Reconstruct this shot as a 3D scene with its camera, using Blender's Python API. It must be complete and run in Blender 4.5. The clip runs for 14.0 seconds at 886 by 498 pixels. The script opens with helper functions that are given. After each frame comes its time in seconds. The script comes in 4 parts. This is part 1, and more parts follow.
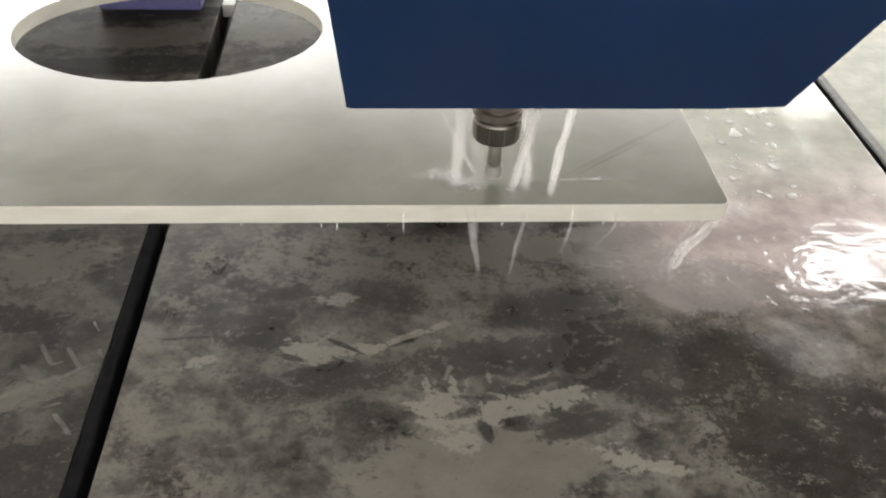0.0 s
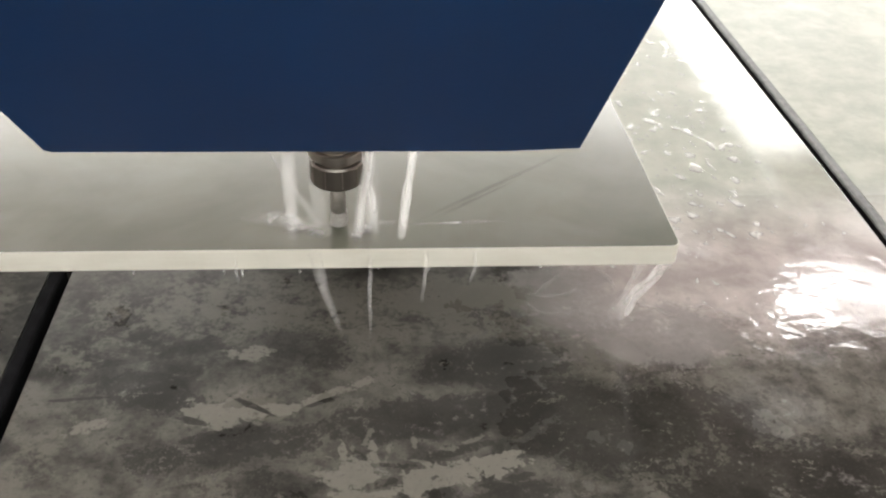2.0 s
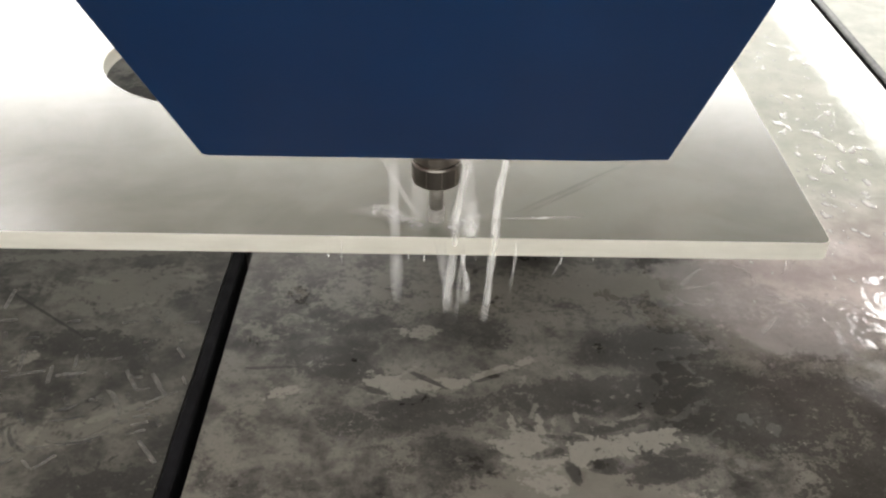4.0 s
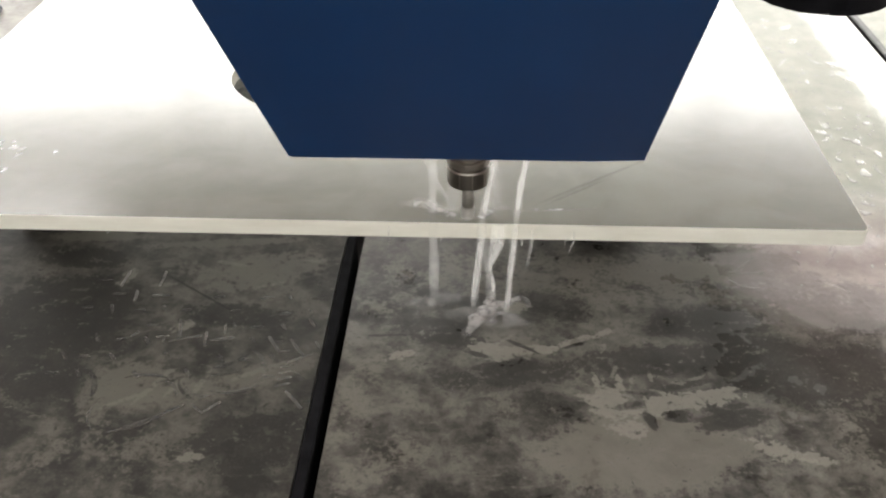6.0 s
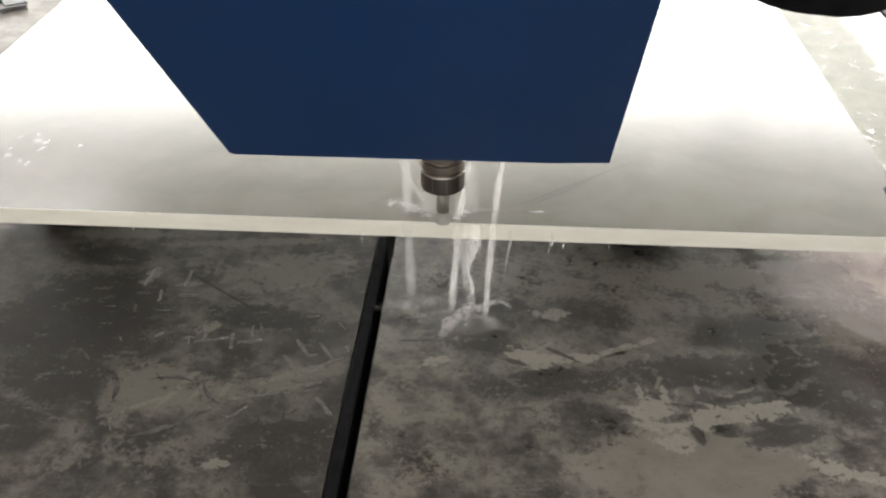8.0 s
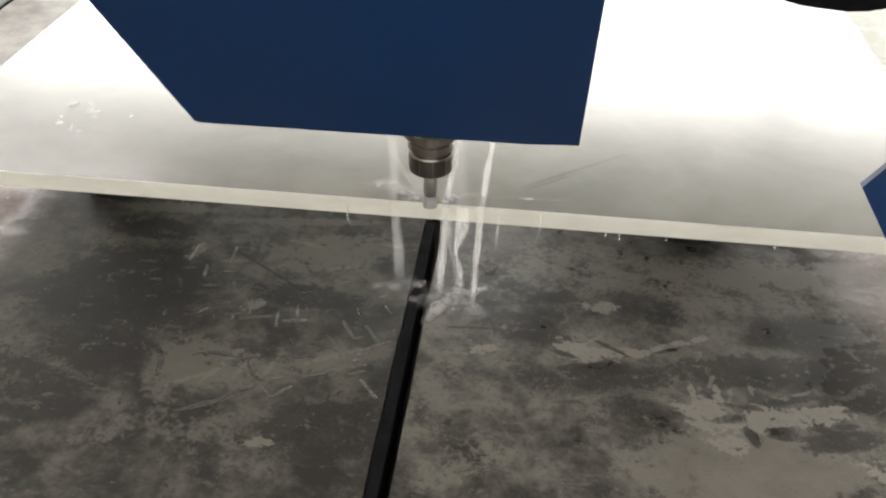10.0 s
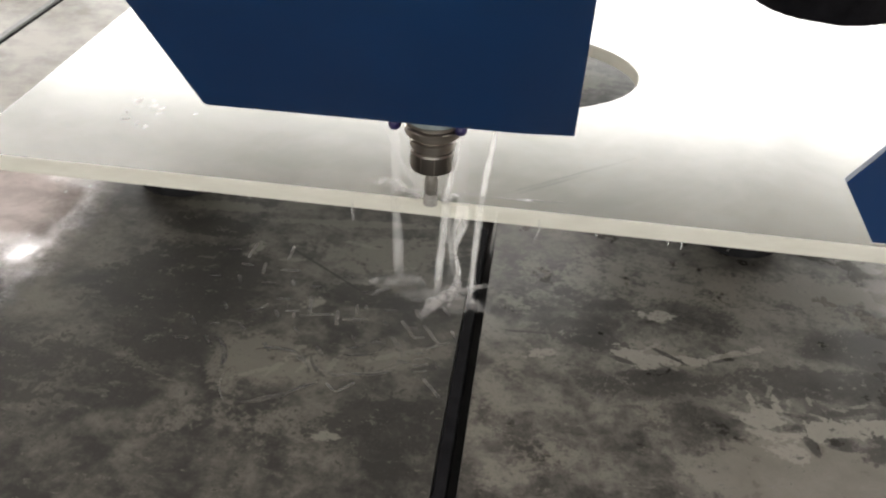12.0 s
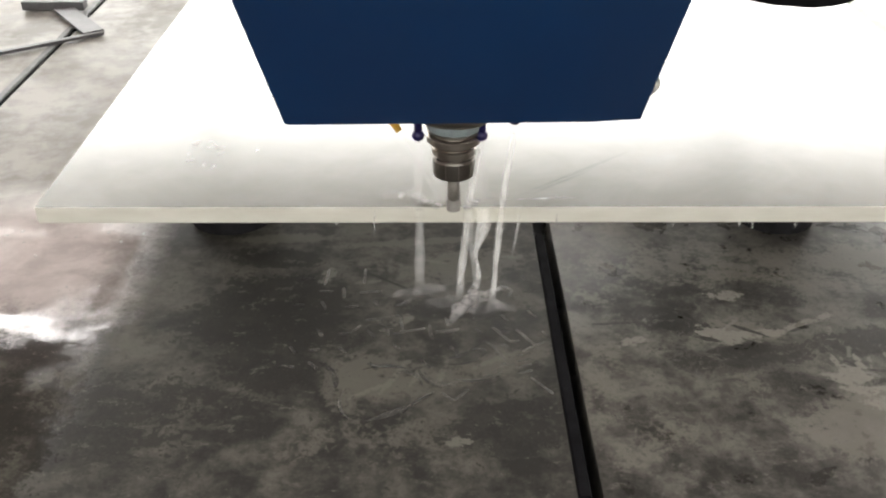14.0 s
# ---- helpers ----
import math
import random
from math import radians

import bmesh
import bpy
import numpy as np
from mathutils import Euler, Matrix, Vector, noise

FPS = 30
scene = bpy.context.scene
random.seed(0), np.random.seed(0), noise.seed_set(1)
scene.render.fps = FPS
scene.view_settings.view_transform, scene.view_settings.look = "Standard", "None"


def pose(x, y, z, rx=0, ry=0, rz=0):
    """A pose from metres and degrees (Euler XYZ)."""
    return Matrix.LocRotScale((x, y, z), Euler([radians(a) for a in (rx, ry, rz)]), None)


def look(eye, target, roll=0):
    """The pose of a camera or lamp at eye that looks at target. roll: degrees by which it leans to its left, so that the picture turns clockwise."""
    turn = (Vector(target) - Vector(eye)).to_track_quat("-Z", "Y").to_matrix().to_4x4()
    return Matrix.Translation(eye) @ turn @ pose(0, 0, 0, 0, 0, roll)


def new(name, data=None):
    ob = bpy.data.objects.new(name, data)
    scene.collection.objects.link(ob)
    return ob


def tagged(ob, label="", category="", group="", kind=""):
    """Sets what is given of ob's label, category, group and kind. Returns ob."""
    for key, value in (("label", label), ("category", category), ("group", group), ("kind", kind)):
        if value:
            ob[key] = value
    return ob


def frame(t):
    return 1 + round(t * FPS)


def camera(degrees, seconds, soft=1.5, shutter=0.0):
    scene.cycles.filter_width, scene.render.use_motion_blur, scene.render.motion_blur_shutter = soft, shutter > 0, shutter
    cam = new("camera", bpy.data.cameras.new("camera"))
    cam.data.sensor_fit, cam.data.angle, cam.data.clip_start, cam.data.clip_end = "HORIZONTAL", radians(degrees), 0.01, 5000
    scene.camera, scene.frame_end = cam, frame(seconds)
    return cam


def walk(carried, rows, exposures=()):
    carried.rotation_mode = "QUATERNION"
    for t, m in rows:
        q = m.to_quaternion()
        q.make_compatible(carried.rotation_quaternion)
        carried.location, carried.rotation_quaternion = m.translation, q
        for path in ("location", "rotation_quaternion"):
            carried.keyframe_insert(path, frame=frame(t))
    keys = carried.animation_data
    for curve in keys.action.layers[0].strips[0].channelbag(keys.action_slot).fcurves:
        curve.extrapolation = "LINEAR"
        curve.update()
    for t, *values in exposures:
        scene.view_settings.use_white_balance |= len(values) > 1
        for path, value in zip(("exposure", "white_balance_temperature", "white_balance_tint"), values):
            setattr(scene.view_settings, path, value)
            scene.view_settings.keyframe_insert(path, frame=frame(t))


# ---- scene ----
cam = camera(51.0, 14.0, soft=2.2)
PATH = [
    (0, (0.2496, -0.7298, 0.6548), (0.3775, 0.8487, -0.5659), 2.45),
    (0.5, (0.2682, -0.7135, 0.6354), (0.3975, 0.8787, -0.5654), 2.23),
    (1, (0.3097, -0.6712, 0.6031), (0.4624, 0.9407, -0.5659), 2.41),
    (1.5, (0.3296, -0.6572, 0.6044), (0.4859, 0.9709, -0.5440), 2.35),
    (2, (0.3144, -0.6511, 0.6087), (0.4733, 0.9710, -0.5522), 2.69),
    (2.5, (0.2889, -0.6532, 0.6062), (0.4078, 0.9618, -0.5605), 2.26),
    (3, (0.2566, -0.6632, 0.6126), (0.3214, 0.9548, -0.5572), 2.13),
    (3.2, (0.2476, -0.6612, 0.6197), (0.2933, 0.9488, -0.5632), 2.05),
    (5.3, (0.1673, -0.8587, 0.7057), (0.1323, 0.7768, -0.4439), -0.01),
    (5.5, (0.1563, -0.8678, 0.7158), (0.1182, 0.7648, -0.4369), 0.11),
    (6, (0.1530, -0.8727, 0.7198), (0.0816, 0.7635, -0.4279), -0.28),
    (6.5, (0.1477, -0.8716, 0.7168), (0.0530, 0.7662, -0.4279), -0.38),
    (7, (0.1511, -0.8633, 0.7032), (0.0393, 0.7725, -0.4424), -0.56),
    (7.5, (0.1468, -0.8463, 0.6924), (0.0414, 0.7919, -0.4497), -0.54),
    (8, (0.1266, -0.8423, 0.6887), (0.0226, 0.8034, -0.4441), -0.02),
    (8.2, (0.1265, -0.8373, 0.6847), (-0.0011, 0.8053, -0.4493), -0.31),
    (10.5, (0.0810, -0.8312, 0.6697), (-0.0776, 0.7998, -0.4778), 1.97),
    (11, (0.0657, -0.8282, 0.6658), (-0.0968, 0.8014, -0.4814), 2.41),
    (11.5, (0.0508, -0.8347, 0.6598), (-0.1124, 0.8028, -0.4753), 2.31),
    (12, (0.0319, -0.8622, 0.6608), (-0.1310, 0.7912, -0.4502), 3.10),
    (12.5, (-0.0090, -0.9109, 0.6634), (-0.1827, 0.7478, -0.4387), 2.64),
    (13, (-0.0832, -0.9237, 0.6726), (-0.1814, 0.7624, -0.4039), 0.85),
    (13.5, (-0.1360, -0.9165, 0.6619), (-0.1528, 0.7762, -0.4091), -0.03),
    (14, (-0.1553, -0.9172, 0.6613), (-0.1476, 0.7818, -0.4014), 0.05),
]
walk(cam, [(t, look(eye, target, roll)) for t, eye, target, roll in PATH], exposures=[(0, 0.10), (3.2, 0.14), (5.3, 0.06), (8.2, 0.04), (11, 0.0), (14, 0.0)])

# ---- light and room exposure ----
world = bpy.data.worlds.new("workshop_air")
world.use_nodes = True
world.node_tree.nodes["Background"].inputs[0].default_value = (0.8, 0.9, 1.0, 1)
world.node_tree.nodes["Background"].inputs[1].default_value = 0.05
scene.world = world

# ---- node helpers ----


def material(name, base=(0.5, 0.5, 0.5), rough=0.5, metal=0.0, spec=0.5):
    m = bpy.data.materials.new(name)
    m.use_nodes = True
    b = m.node_tree.nodes["Principled BSDF"]
    b.inputs["Base Color"].default_value = (*base, 1)
    b.inputs["Roughness"].default_value = rough
    b.inputs["Metallic"].default_value = metal
    b.inputs["Specular IOR Level"].default_value = spec
    return m, m.node_tree, b


def node(tree, kind, **values):
    n = tree.nodes.new(kind)
    for k, v in values.items():
        if k == "operation":
            n.operation = v
        elif k == "data_type":
            n.data_type = v
        elif k == "blend_type":
            n.blend_type = v
    return n


def coords(tree, scale=(1, 1, 1), rot=(0, 0, 0), loc=(0, 0, 0)):
    tc = tree.nodes.new("ShaderNodeTexCoord")
    mp = tree.nodes.new("ShaderNodeMapping")
    mp.inputs["Scale"].default_value = scale
    mp.inputs["Rotation"].default_value = rot
    mp.inputs["Location"].default_value = loc
    tree.links.new(tc.outputs["Object"], mp.inputs["Vector"])
    return mp.outputs["Vector"]


def noise_tex(tree, vec, scale, detail=6.0, rough=0.55, distort=0.0):
    n = tree.nodes.new("ShaderNodeTexNoise")
    n.inputs["Scale"].default_value = scale
    n.inputs["Detail"].default_value = detail
    n.inputs["Roughness"].default_value = rough
    n.inputs["Distortion"].default_value = distort
    tree.links.new(vec, n.inputs["Vector"])
    return n.outputs["Fac"]


def ramp(tree, fac, stops):
    r = tree.nodes.new("ShaderNodeValToRGB")
    el = r.color_ramp.elements
    while len(el) < len(stops):
        el.new(0.5)
    for e, (p, c) in zip(el, stops):
        e.position = p
        e.color = (*c, 1) if len(c) == 3 else c
    tree.links.new(fac, r.inputs["Fac"])
    return r.outputs["Color"]


def grey(tree, socket):
    """A colour socket as a plain number."""
    if socket.type != "RGBA":
        return socket
    n = tree.nodes.new("ShaderNodeRGBToBW")
    tree.links.new(socket, n.inputs[0])
    return n.outputs[0]


def mix(tree, fac, a, b, kind="MIX"):
    fac = fac if isinstance(fac, (int, float)) else grey(tree, fac)
    m = tree.nodes.new("ShaderNodeMix")
    m.data_type, m.blend_type = "RGBA", kind
    for sock, v in ((m.inputs[0], fac), (m.inputs[6], a), (m.inputs[7], b)):
        if isinstance(v, (int, float)):
            sock.default_value = v
        elif isinstance(v, tuple):
            sock.default_value = (*v, 1)
        else:
            tree.links.new(v, sock)
    return m.outputs[2]


def calc(tree, op, a, b=0.0, clamp=False):
    a, b = (s if isinstance(s, (int, float)) else grey(tree, s) for s in (a, b))
    m = tree.nodes.new("ShaderNodeMath")
    m.operation, m.use_clamp = op, clamp
    for sock, v in zip(m.inputs, (a, b)):
        if isinstance(v, (int, float)):
            sock.default_value = v
        else:
            tree.links.new(v, sock)
    return m.outputs[0]


def bump(tree, bsdf, height, strength, distance, before=None):
    b = tree.nodes.new("ShaderNodeBump")
    b.inputs["Strength"].default_value = strength
    b.inputs["Distance"].default_value = distance
    tree.links.new(height, b.inputs["Height"])
    if before is not None:
        tree.links.new(before, b.inputs["Normal"])
    tree.links.new(b.outputs["Normal"], bsdf.inputs["Normal"])
    return b.outputs["Normal"]


def spot(tree, vec, x, y, rx, ry, turn=0.0, weight=1.0):
    """A soft oval, weight in its middle and 0 outside."""
    c, s = math.cos(radians(turn)), math.sin(radians(turn))
    square = []
    for a, e, r in ((c, s, rx), (-s, c, ry)):
        n = tree.nodes.new("ShaderNodeVectorMath")
        n.operation = "DOT_PRODUCT"
        n.inputs[1].default_value = (a / r, e / r, 0)
        tree.links.new(vec, n.inputs[0])
        u = calc(tree, "SUBTRACT", n.outputs["Value"], (x * a + y * e) / r)
        square.append(calc(tree, "MULTIPLY", u, u))
    d = calc(tree, "SQRT", calc(tree, "ADD", square[0], square[1]))
    return smooth(tree, d, 1.55, 0.45, weight)


def smooth(tree, value, lo, hi, top=1.0):
    """0 below lo, top above hi, eased between; lo may lie above hi."""
    mr = tree.nodes.new("ShaderNodeMapRange")
    mr.interpolation_type = "SMOOTHSTEP"
    mr.inputs["From Min"].default_value = lo
    mr.inputs["From Max"].default_value = hi
    mr.inputs["To Max"].default_value = top
    tree.links.new(grey(tree, value), mr.inputs["Value"])
    return mr.outputs["Result"]


def field(tree, vec, spots):
    """The strongest of several soft ovals."""
    total = 0.0
    for sp in spots:
        one = spot(tree, vec, *sp)
        total = one if total == 0.0 else calc(tree, "MAXIMUM", total, one)
    return total


# ---- materials ----
# stains and painted light on the two middle slabs, as x, y, half length, half width, turn and strength
SLURRY_POOLS = ((0.301, -0.131, 0.034, 0.0248, -7), (0.352, -0.134, 0.046, 0.0180, 12), (0.412, -0.121, 0.040, 0.0150, 15), (0.317, -0.167, 0.023, 0.0143, -18),
                (0.290, -0.097, 0.016, 0.0036, -81), (0.317, -0.102, 0.016, 0.0036, -80), (0.171, -0.052, 0.028, 0.0147, -21), (0.219, -0.048, 0.039, 0.0085, 4),
                (0.284, -0.025, 0.044, 0.0061, 26), (0.197, 0.030, 0.020, 0.0107, 4), (0.462, -0.191, 0.028, 0.0127, -32), (0.499, -0.205, 0.021, 0.0105, -9),
                (0.066, -0.063, 0.018, 0.0074, 15), (-0.200, -0.019, 0.016, 0.0090, 47), (-0.298, 0.078, 0.018, 0.0092, 68), (-0.136, -0.227, 0.014, 0.0058, 4))
# entries beyond y = 0.5 paint the sink hole's shadow and reflection as colour
HAZE_AND_LIGHT = ((0.433, 0.099, 0.101, 0.0469, -9, 1.0), (0.335, -0.200, 0.105, 0.050, 6, 1.35), (0.291, 0.119, 0.076, 0.0251, 15, 0.6), (0.023, -0.129, 0.083, 0.0252, 77, 0.5),
               (0.037, 0.032, 0.038, 0.0301, 33, 0.5), (0.200, -0.041, 0.054, 0.0166, -12, 0.8), (0.544, 0.015, 0.050, 0.0336, -13, 0.5), (0.058, -0.228, 0.056, 0.0314, 36, 0.5),
               (0.191, -0.129, 0.045, 0.0287, -50, 0.35), (0.07, 0.71, 0.08, 0.06, 0, 0.9), (0.24, 0.10, 0.22, 0.055, 0, 0.6))
HAZE_AND_LIGHT_LEFT = ((-0.232, -0.124, 0.062, 0.0383, -8, 0.9), (-0.110, -0.113, 0.093, 0.0196, 24, 0.8), (-0.259, -0.164, 0.052, 0.0164, -55, 0.6), (-0.281, -0.225, 0.054, 0.0238, 25, 0.4),
                    (-0.123, 0.096, 0.081, 0.0407, 21, 0.8), (-0.364, 0.168, 0.067, 0.0122, 2, 1), (-0.185, 0.158, 0.116, 0.0093, 6, 0.8), (-0.202, 0.091, 0.071, 0.0219, -14, 0.5),
                    (-0.157, -0.221, 0.099, 0.0459, 12, 0.45), (-0.509, -0.250, 0.080, 0.0389, 11, 0.3), (-0.15, 0.675, 0.16, 0.035, 4, 1.2))
SOAKED_AND_SHADE = ((0.296, 0.147, 0.079, 0.0277, -10, 0.25), (0.256, 0.036, 0.051, 0.0254, -21, 0.6), (0.432, 0.007, 0.074, 0.0297, 4, 1), (0.113, -0.020, 0.054, 0.0249, -17, 0.9),
          (0.190, -0.091, 0.085, 0.0226, 7, 0.8), (0.516, -0.075, 0.075, 0.050, -21, 1.2), (0.430, -0.154, 0.042, 0.0142, 17, 1), (0.235, -0.135, 0.039, 0.0236, -34, 0.5),
          (0.608, -0.068, 0.072, 0.0441, -16, 0.8), (0.441, 0.078, 0.044, 0.0184, -6, 0.5), (0.36, -0.060, 0.10, 0.026, 8, 0.9), (0.67, -0.17, 0.12, 0.07, 0, 1), (0.05, 0.83, 0.09, 0.03, 0, 1.2))
SOAKED_AND_SHADE_LEFT = ((-0.357, 0.005, 0.093, 0.0761, 15, 1), (-0.346, -0.114, 0.067, 0.0405, -7, 0.8), (-0.075, -0.200, 0.081, 0.0443, 8, 0.7), (-0.142, 0.003, 0.066, 0.0227, -2, 0.8),
               (-0.368, 0.117, 0.066, 0.0242, -3, 0.9), (-0.360, -0.044, 0.109, 0.0361, -7, 0.9), (-0.409, -0.171, 0.085, 0.0392, -15, 0.6), (-0.615, -0.077, 0.062, 0.0243, -24, 0.9), (-0.50, -0.19, 0.13, 0.08, 0, 0.55), (-0.65, -0.20, 0.10, 0.08, 0, 0.7), (-0.12, 0.578, 0.14, 0.030, 3, 1.3), (-0.13, 0.765, 0.14, 0.022, 8, 1.3))
WASHED_HOLES = ((0.325, -0.135, 0.016, 0.0052, 22), (0.342, -0.158, 0.013, 0.0059, -72), (0.377, -0.150, 0.016, 0.0092, 8), (0.424, -0.142, 0.019, 0.0050, -7), (0.426, -0.160, 0.013, 0.0048, -6),
                (0.206, -0.040, 0.023, 0.0027, -32), (0.271, -0.038, 0.018, 0.0026, 25), (0.157, -0.058, 0.014, 0.0037, -20), (0.337, -0.116, 0.019, 0.0034, -4), (0.303, -0.102, 0.009, 0.0033, -42), (0.395, -0.100, 0.040, 0.0055, 14), (0.440, -0.132, 0.014, 0.0050, 10))
SCRATCHES = ((-0.203, 0.051, 0.075, 0.0016, -35), (0.049, -0.028, 0.027, 0.0020, 4))
SCRAPES = ((0.329, -0.101, 0.012, 0.0026, 80), (0.349, -0.110, 0.017, 0.0020, -14), (0.366, -0.104, 0.009, 0.0026, 100), (0.384, -0.098, 0.008, 0.0030, 0), (0.303, -0.043, 0.009, 0.0026, 70), (0.436, -0.107, 0.012, 0.0020, -20),
           (0.296, -0.086, 0.014, 0.0030, 102), (0.312, -0.082, 0.012, 0.0026, 66), (0.352, -0.090, 0.010, 0.0026, 98), (0.402, -0.090, 0.010, 0.0026, 24), (0.190, -0.030, 0.012, 0.0026, 40), (0.212, -0.062, 0.010, 0.0026, -20))
FINGER_MARKS = ((-0.203, -0.122, 0.030, 0.0045, 62), (-0.180, -0.122, 0.024, 0.0040, 70), (-0.152, -0.117, 0.020, 0.0040, 75), (-0.100, -0.100, 0.030, 0.0040, 30), (-0.070, -0.085, 0.025, 0.0040, 35), (-0.235, -0.150, 0.034, 0.0035, 30),
                (-0.250, 0.060, 0.020, 0.0040, 10), (-0.170, 0.110, 0.026, 0.0040, -12), (-0.110, 0.065, 0.022, 0.0036, 20), (-0.060, 0.120, 0.020, 0.0040, 8))
CORNER_MILK = ((0.535, 0.095, 0.055, 0.050, 20), (0.560, 0.030, 0.040, 0.016, -40), (0.520, 0.140, 0.060, 0.020, 0), (0.62, 0.05, 0.06, 0.05, 0))


def make_table_material(lo, hi):
    """Wet stone with the stains and painted light whose middles lie between x = lo and hi."""
    m, t, b = material("wet_stone_table", rough=0.3)

    def near(stains):
        return [s for s in stains if lo < s[0] < hi]
    here = t.nodes.new("ShaderNodeVectorMath")
    t.links.new(coords(t), here.inputs[0])
    v = here.outputs["Vector"]
    broad = noise_tex(t, v, 5.0, 4, 0.5, 0.3)
    mid = noise_tex(t, v, 17, 9, 0.62, 0.25)
    rough_n = noise_tex(t, v, 30, 12, 0.72, 0.2)
    fine = noise_tex(t, v, 140, 8, 0.72)
    grain = noise_tex(t, v, 420, 3, 0.6)
    brushed = noise_tex(t, coords(t, (26, 60, 26), (0, 0, radians(18))), 1.0, 9, 0.68, 0.3)
    # uneven outline of every stain: coarse lobes with fine teeth
    jag = calc(t, "ADD", calc(t, "MULTIPLY", calc(t, "SUBTRACT", rough_n, 0.5), 6.0), calc(t, "MULTIPLY", calc(t, "SUBTRACT", fine, 0.5), 4.0))
    teeth = calc(t, "ADD", calc(t, "MULTIPLY", calc(t, "SUBTRACT", brushed, 0.5), 5.0), calc(t, "MULTIPLY", calc(t, "SUBTRACT", fine, 0.5), 4.5))
    blend = calc(t, "ADD", calc(t, "MULTIPLY", broad, 0.25), calc(t, "ADD", calc(t, "MULTIPLY", mid, 0.45), calc(t, "MULTIPLY", rough_n, 0.30)))
    base = ramp(t, blend, [(0.435, (0.036, 0.0345, 0.030)), (0.480, (0.068, 0.065, 0.057)), (0.515, (0.106, 0.102, 0.088)), (0.57, (0.168, 0.161, 0.138))])
    base = mix(t, smooth(t, brushed, 0.52, 0.61, 0.20 if hi < 0 else 0.30), base, (0.150, 0.143, 0.122))
    base = mix(t, smooth(t, fine, 0.47, 0.39, 0.30 if hi < 0 else 0.42), base, (0.030, 0.0285, 0.025))
    # thin pale haze and soaked dark patches, lit and shaded bands among them, then thick slurry with washed-out holes
    haze = near(HAZE_AND_LIGHT + HAZE_AND_LIGHT_LEFT)
    if haze:
        h = calc(t, "ADD", field(t, v, haze), calc(t, "MULTIPLY", jag, 0.42))
        h = calc(t, "SUBTRACT", h, field(t, v, near(WASHED_HOLES))) if near(WASHED_HOLES) else h
        base = mix(t, smooth(t, h, 0.28, 0.70, 0.76), base, (0.182, 0.173, 0.146))
    dark = near(SOAKED_AND_SHADE + SOAKED_AND_SHADE_LEFT)
    if dark:
        d = calc(t, "ADD", field(t, v, dark), calc(t, "MULTIPLY", jag, 0.50))
        base = mix(t, smooth(t, d, 0.34, 0.60, 0.82), base, (0.031, 0.0295, 0.026))
    dabs = calc(t, "ADD", calc(t, "MULTIPLY", calc(t, "SUBTRACT", mid, 0.5), 2.0), teeth)
    base = mix(t, smooth(t, dabs, 0.55, 1.25, 0.34 if hi < 0 else 0.46), base, (0.195, 0.187, 0.160))
    pools = near(SLURRY_POOLS)
    if pools:
        p = calc(t, "ADD", calc(t, "MULTIPLY", field(t, v, pools), 1.25), calc(t, "SUBTRACT", calc(t, "MULTIPLY", teeth, 0.95), 0.30))
        p = calc(t, "SUBTRACT", p, calc(t, "MULTIPLY", field(t, v, near(WASHED_HOLES)), 1.25)) if near(WASHED_HOLES) else p
        base = mix(t, smooth(t, p, 0.42, 0.52, 0.86), base, mix(t, fine, (0.205, 0.198, 0.168), (0.285, 0.275, 0.238)))
    if near(WASHED_HOLES):
        w = calc(t, "ADD", field(t, v, near(WASHED_HOLES)), calc(t, "MULTIPLY", teeth, 0.6))
        base = mix(t, smooth(t, w, 0.55, 0.68, 0.85), base, (0.040, 0.0385, 0.033))
    if near(SCRAPES + FINGER_MARKS):
        f = calc(t, "ADD", field(t, v, near(SCRAPES + FINGER_MARKS)), calc(t, "MULTIPLY", teeth, 0.9))
        base = mix(t, smooth(t, f, 0.60, 0.85, 0.60), base, (0.235, 0.226, 0.194))
    if near(SCRATCHES):
        sc = calc(t, "ADD", field(t, v, near(SCRATCHES)), calc(t, "MULTIPLY", teeth, 0.5))
        base = mix(t, smooth(t, sc, 0.35, 0.55, 0.75), base, (0.026, 0.0245, 0.0215))
    base = mix(t, smooth(t, grain, 0.60, 0.70, 0.22), base, (0.20, 0.19, 0.165))
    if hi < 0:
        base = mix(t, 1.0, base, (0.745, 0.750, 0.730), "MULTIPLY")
    # milky film where water stands at both worktop ends, the wall's pink reflection painted in
    sep = t.nodes.new("ShaderNodeSeparateXYZ")
    t.links.new(v, sep.inputs[0])
    px, py = sep.outputs[0], sep.outputs[1]
    side = calc(t, "MULTIPLY", calc(t, "SUBTRACT", calc(t, "ABSOLUTE", calc(t, "ADD", px, 0.012)), calc(t, "ADD", 0.500, calc(t, "MULTIPLY", jag, 0.012 if hi < 0 else 0.03))), 10.0 if hi < 0 else 13.0, True)
    behind = calc(t, "MULTIPLY", calc(t, "SUBTRACT", py, calc(t, "ADD", -0.06 if hi < 0 else 0.0, calc(t, "MULTIPLY", jag, 0.03))), 12.0, True)
    milk_sheen = calc(t, "MULTIPLY", calc(t, "MULTIPLY", side, behind), 0.90 if hi < 0 else 0.72)
    base = mix(t, milk_sheen, base, ramp(t, mid, [(0.38, (0.50, 0.445, 0.425)), (0.62, (0.70, 0.635, 0.61))]))
    if lo < 0 < hi:
        c = calc(t, "ADD", field(t, v, CORNER_MILK), calc(t, "MULTIPLY", jag, 0.45))
        base = mix(t, smooth(t, c, 0.2, 0.9, 0.70), base, (0.300, 0.282, 0.272))
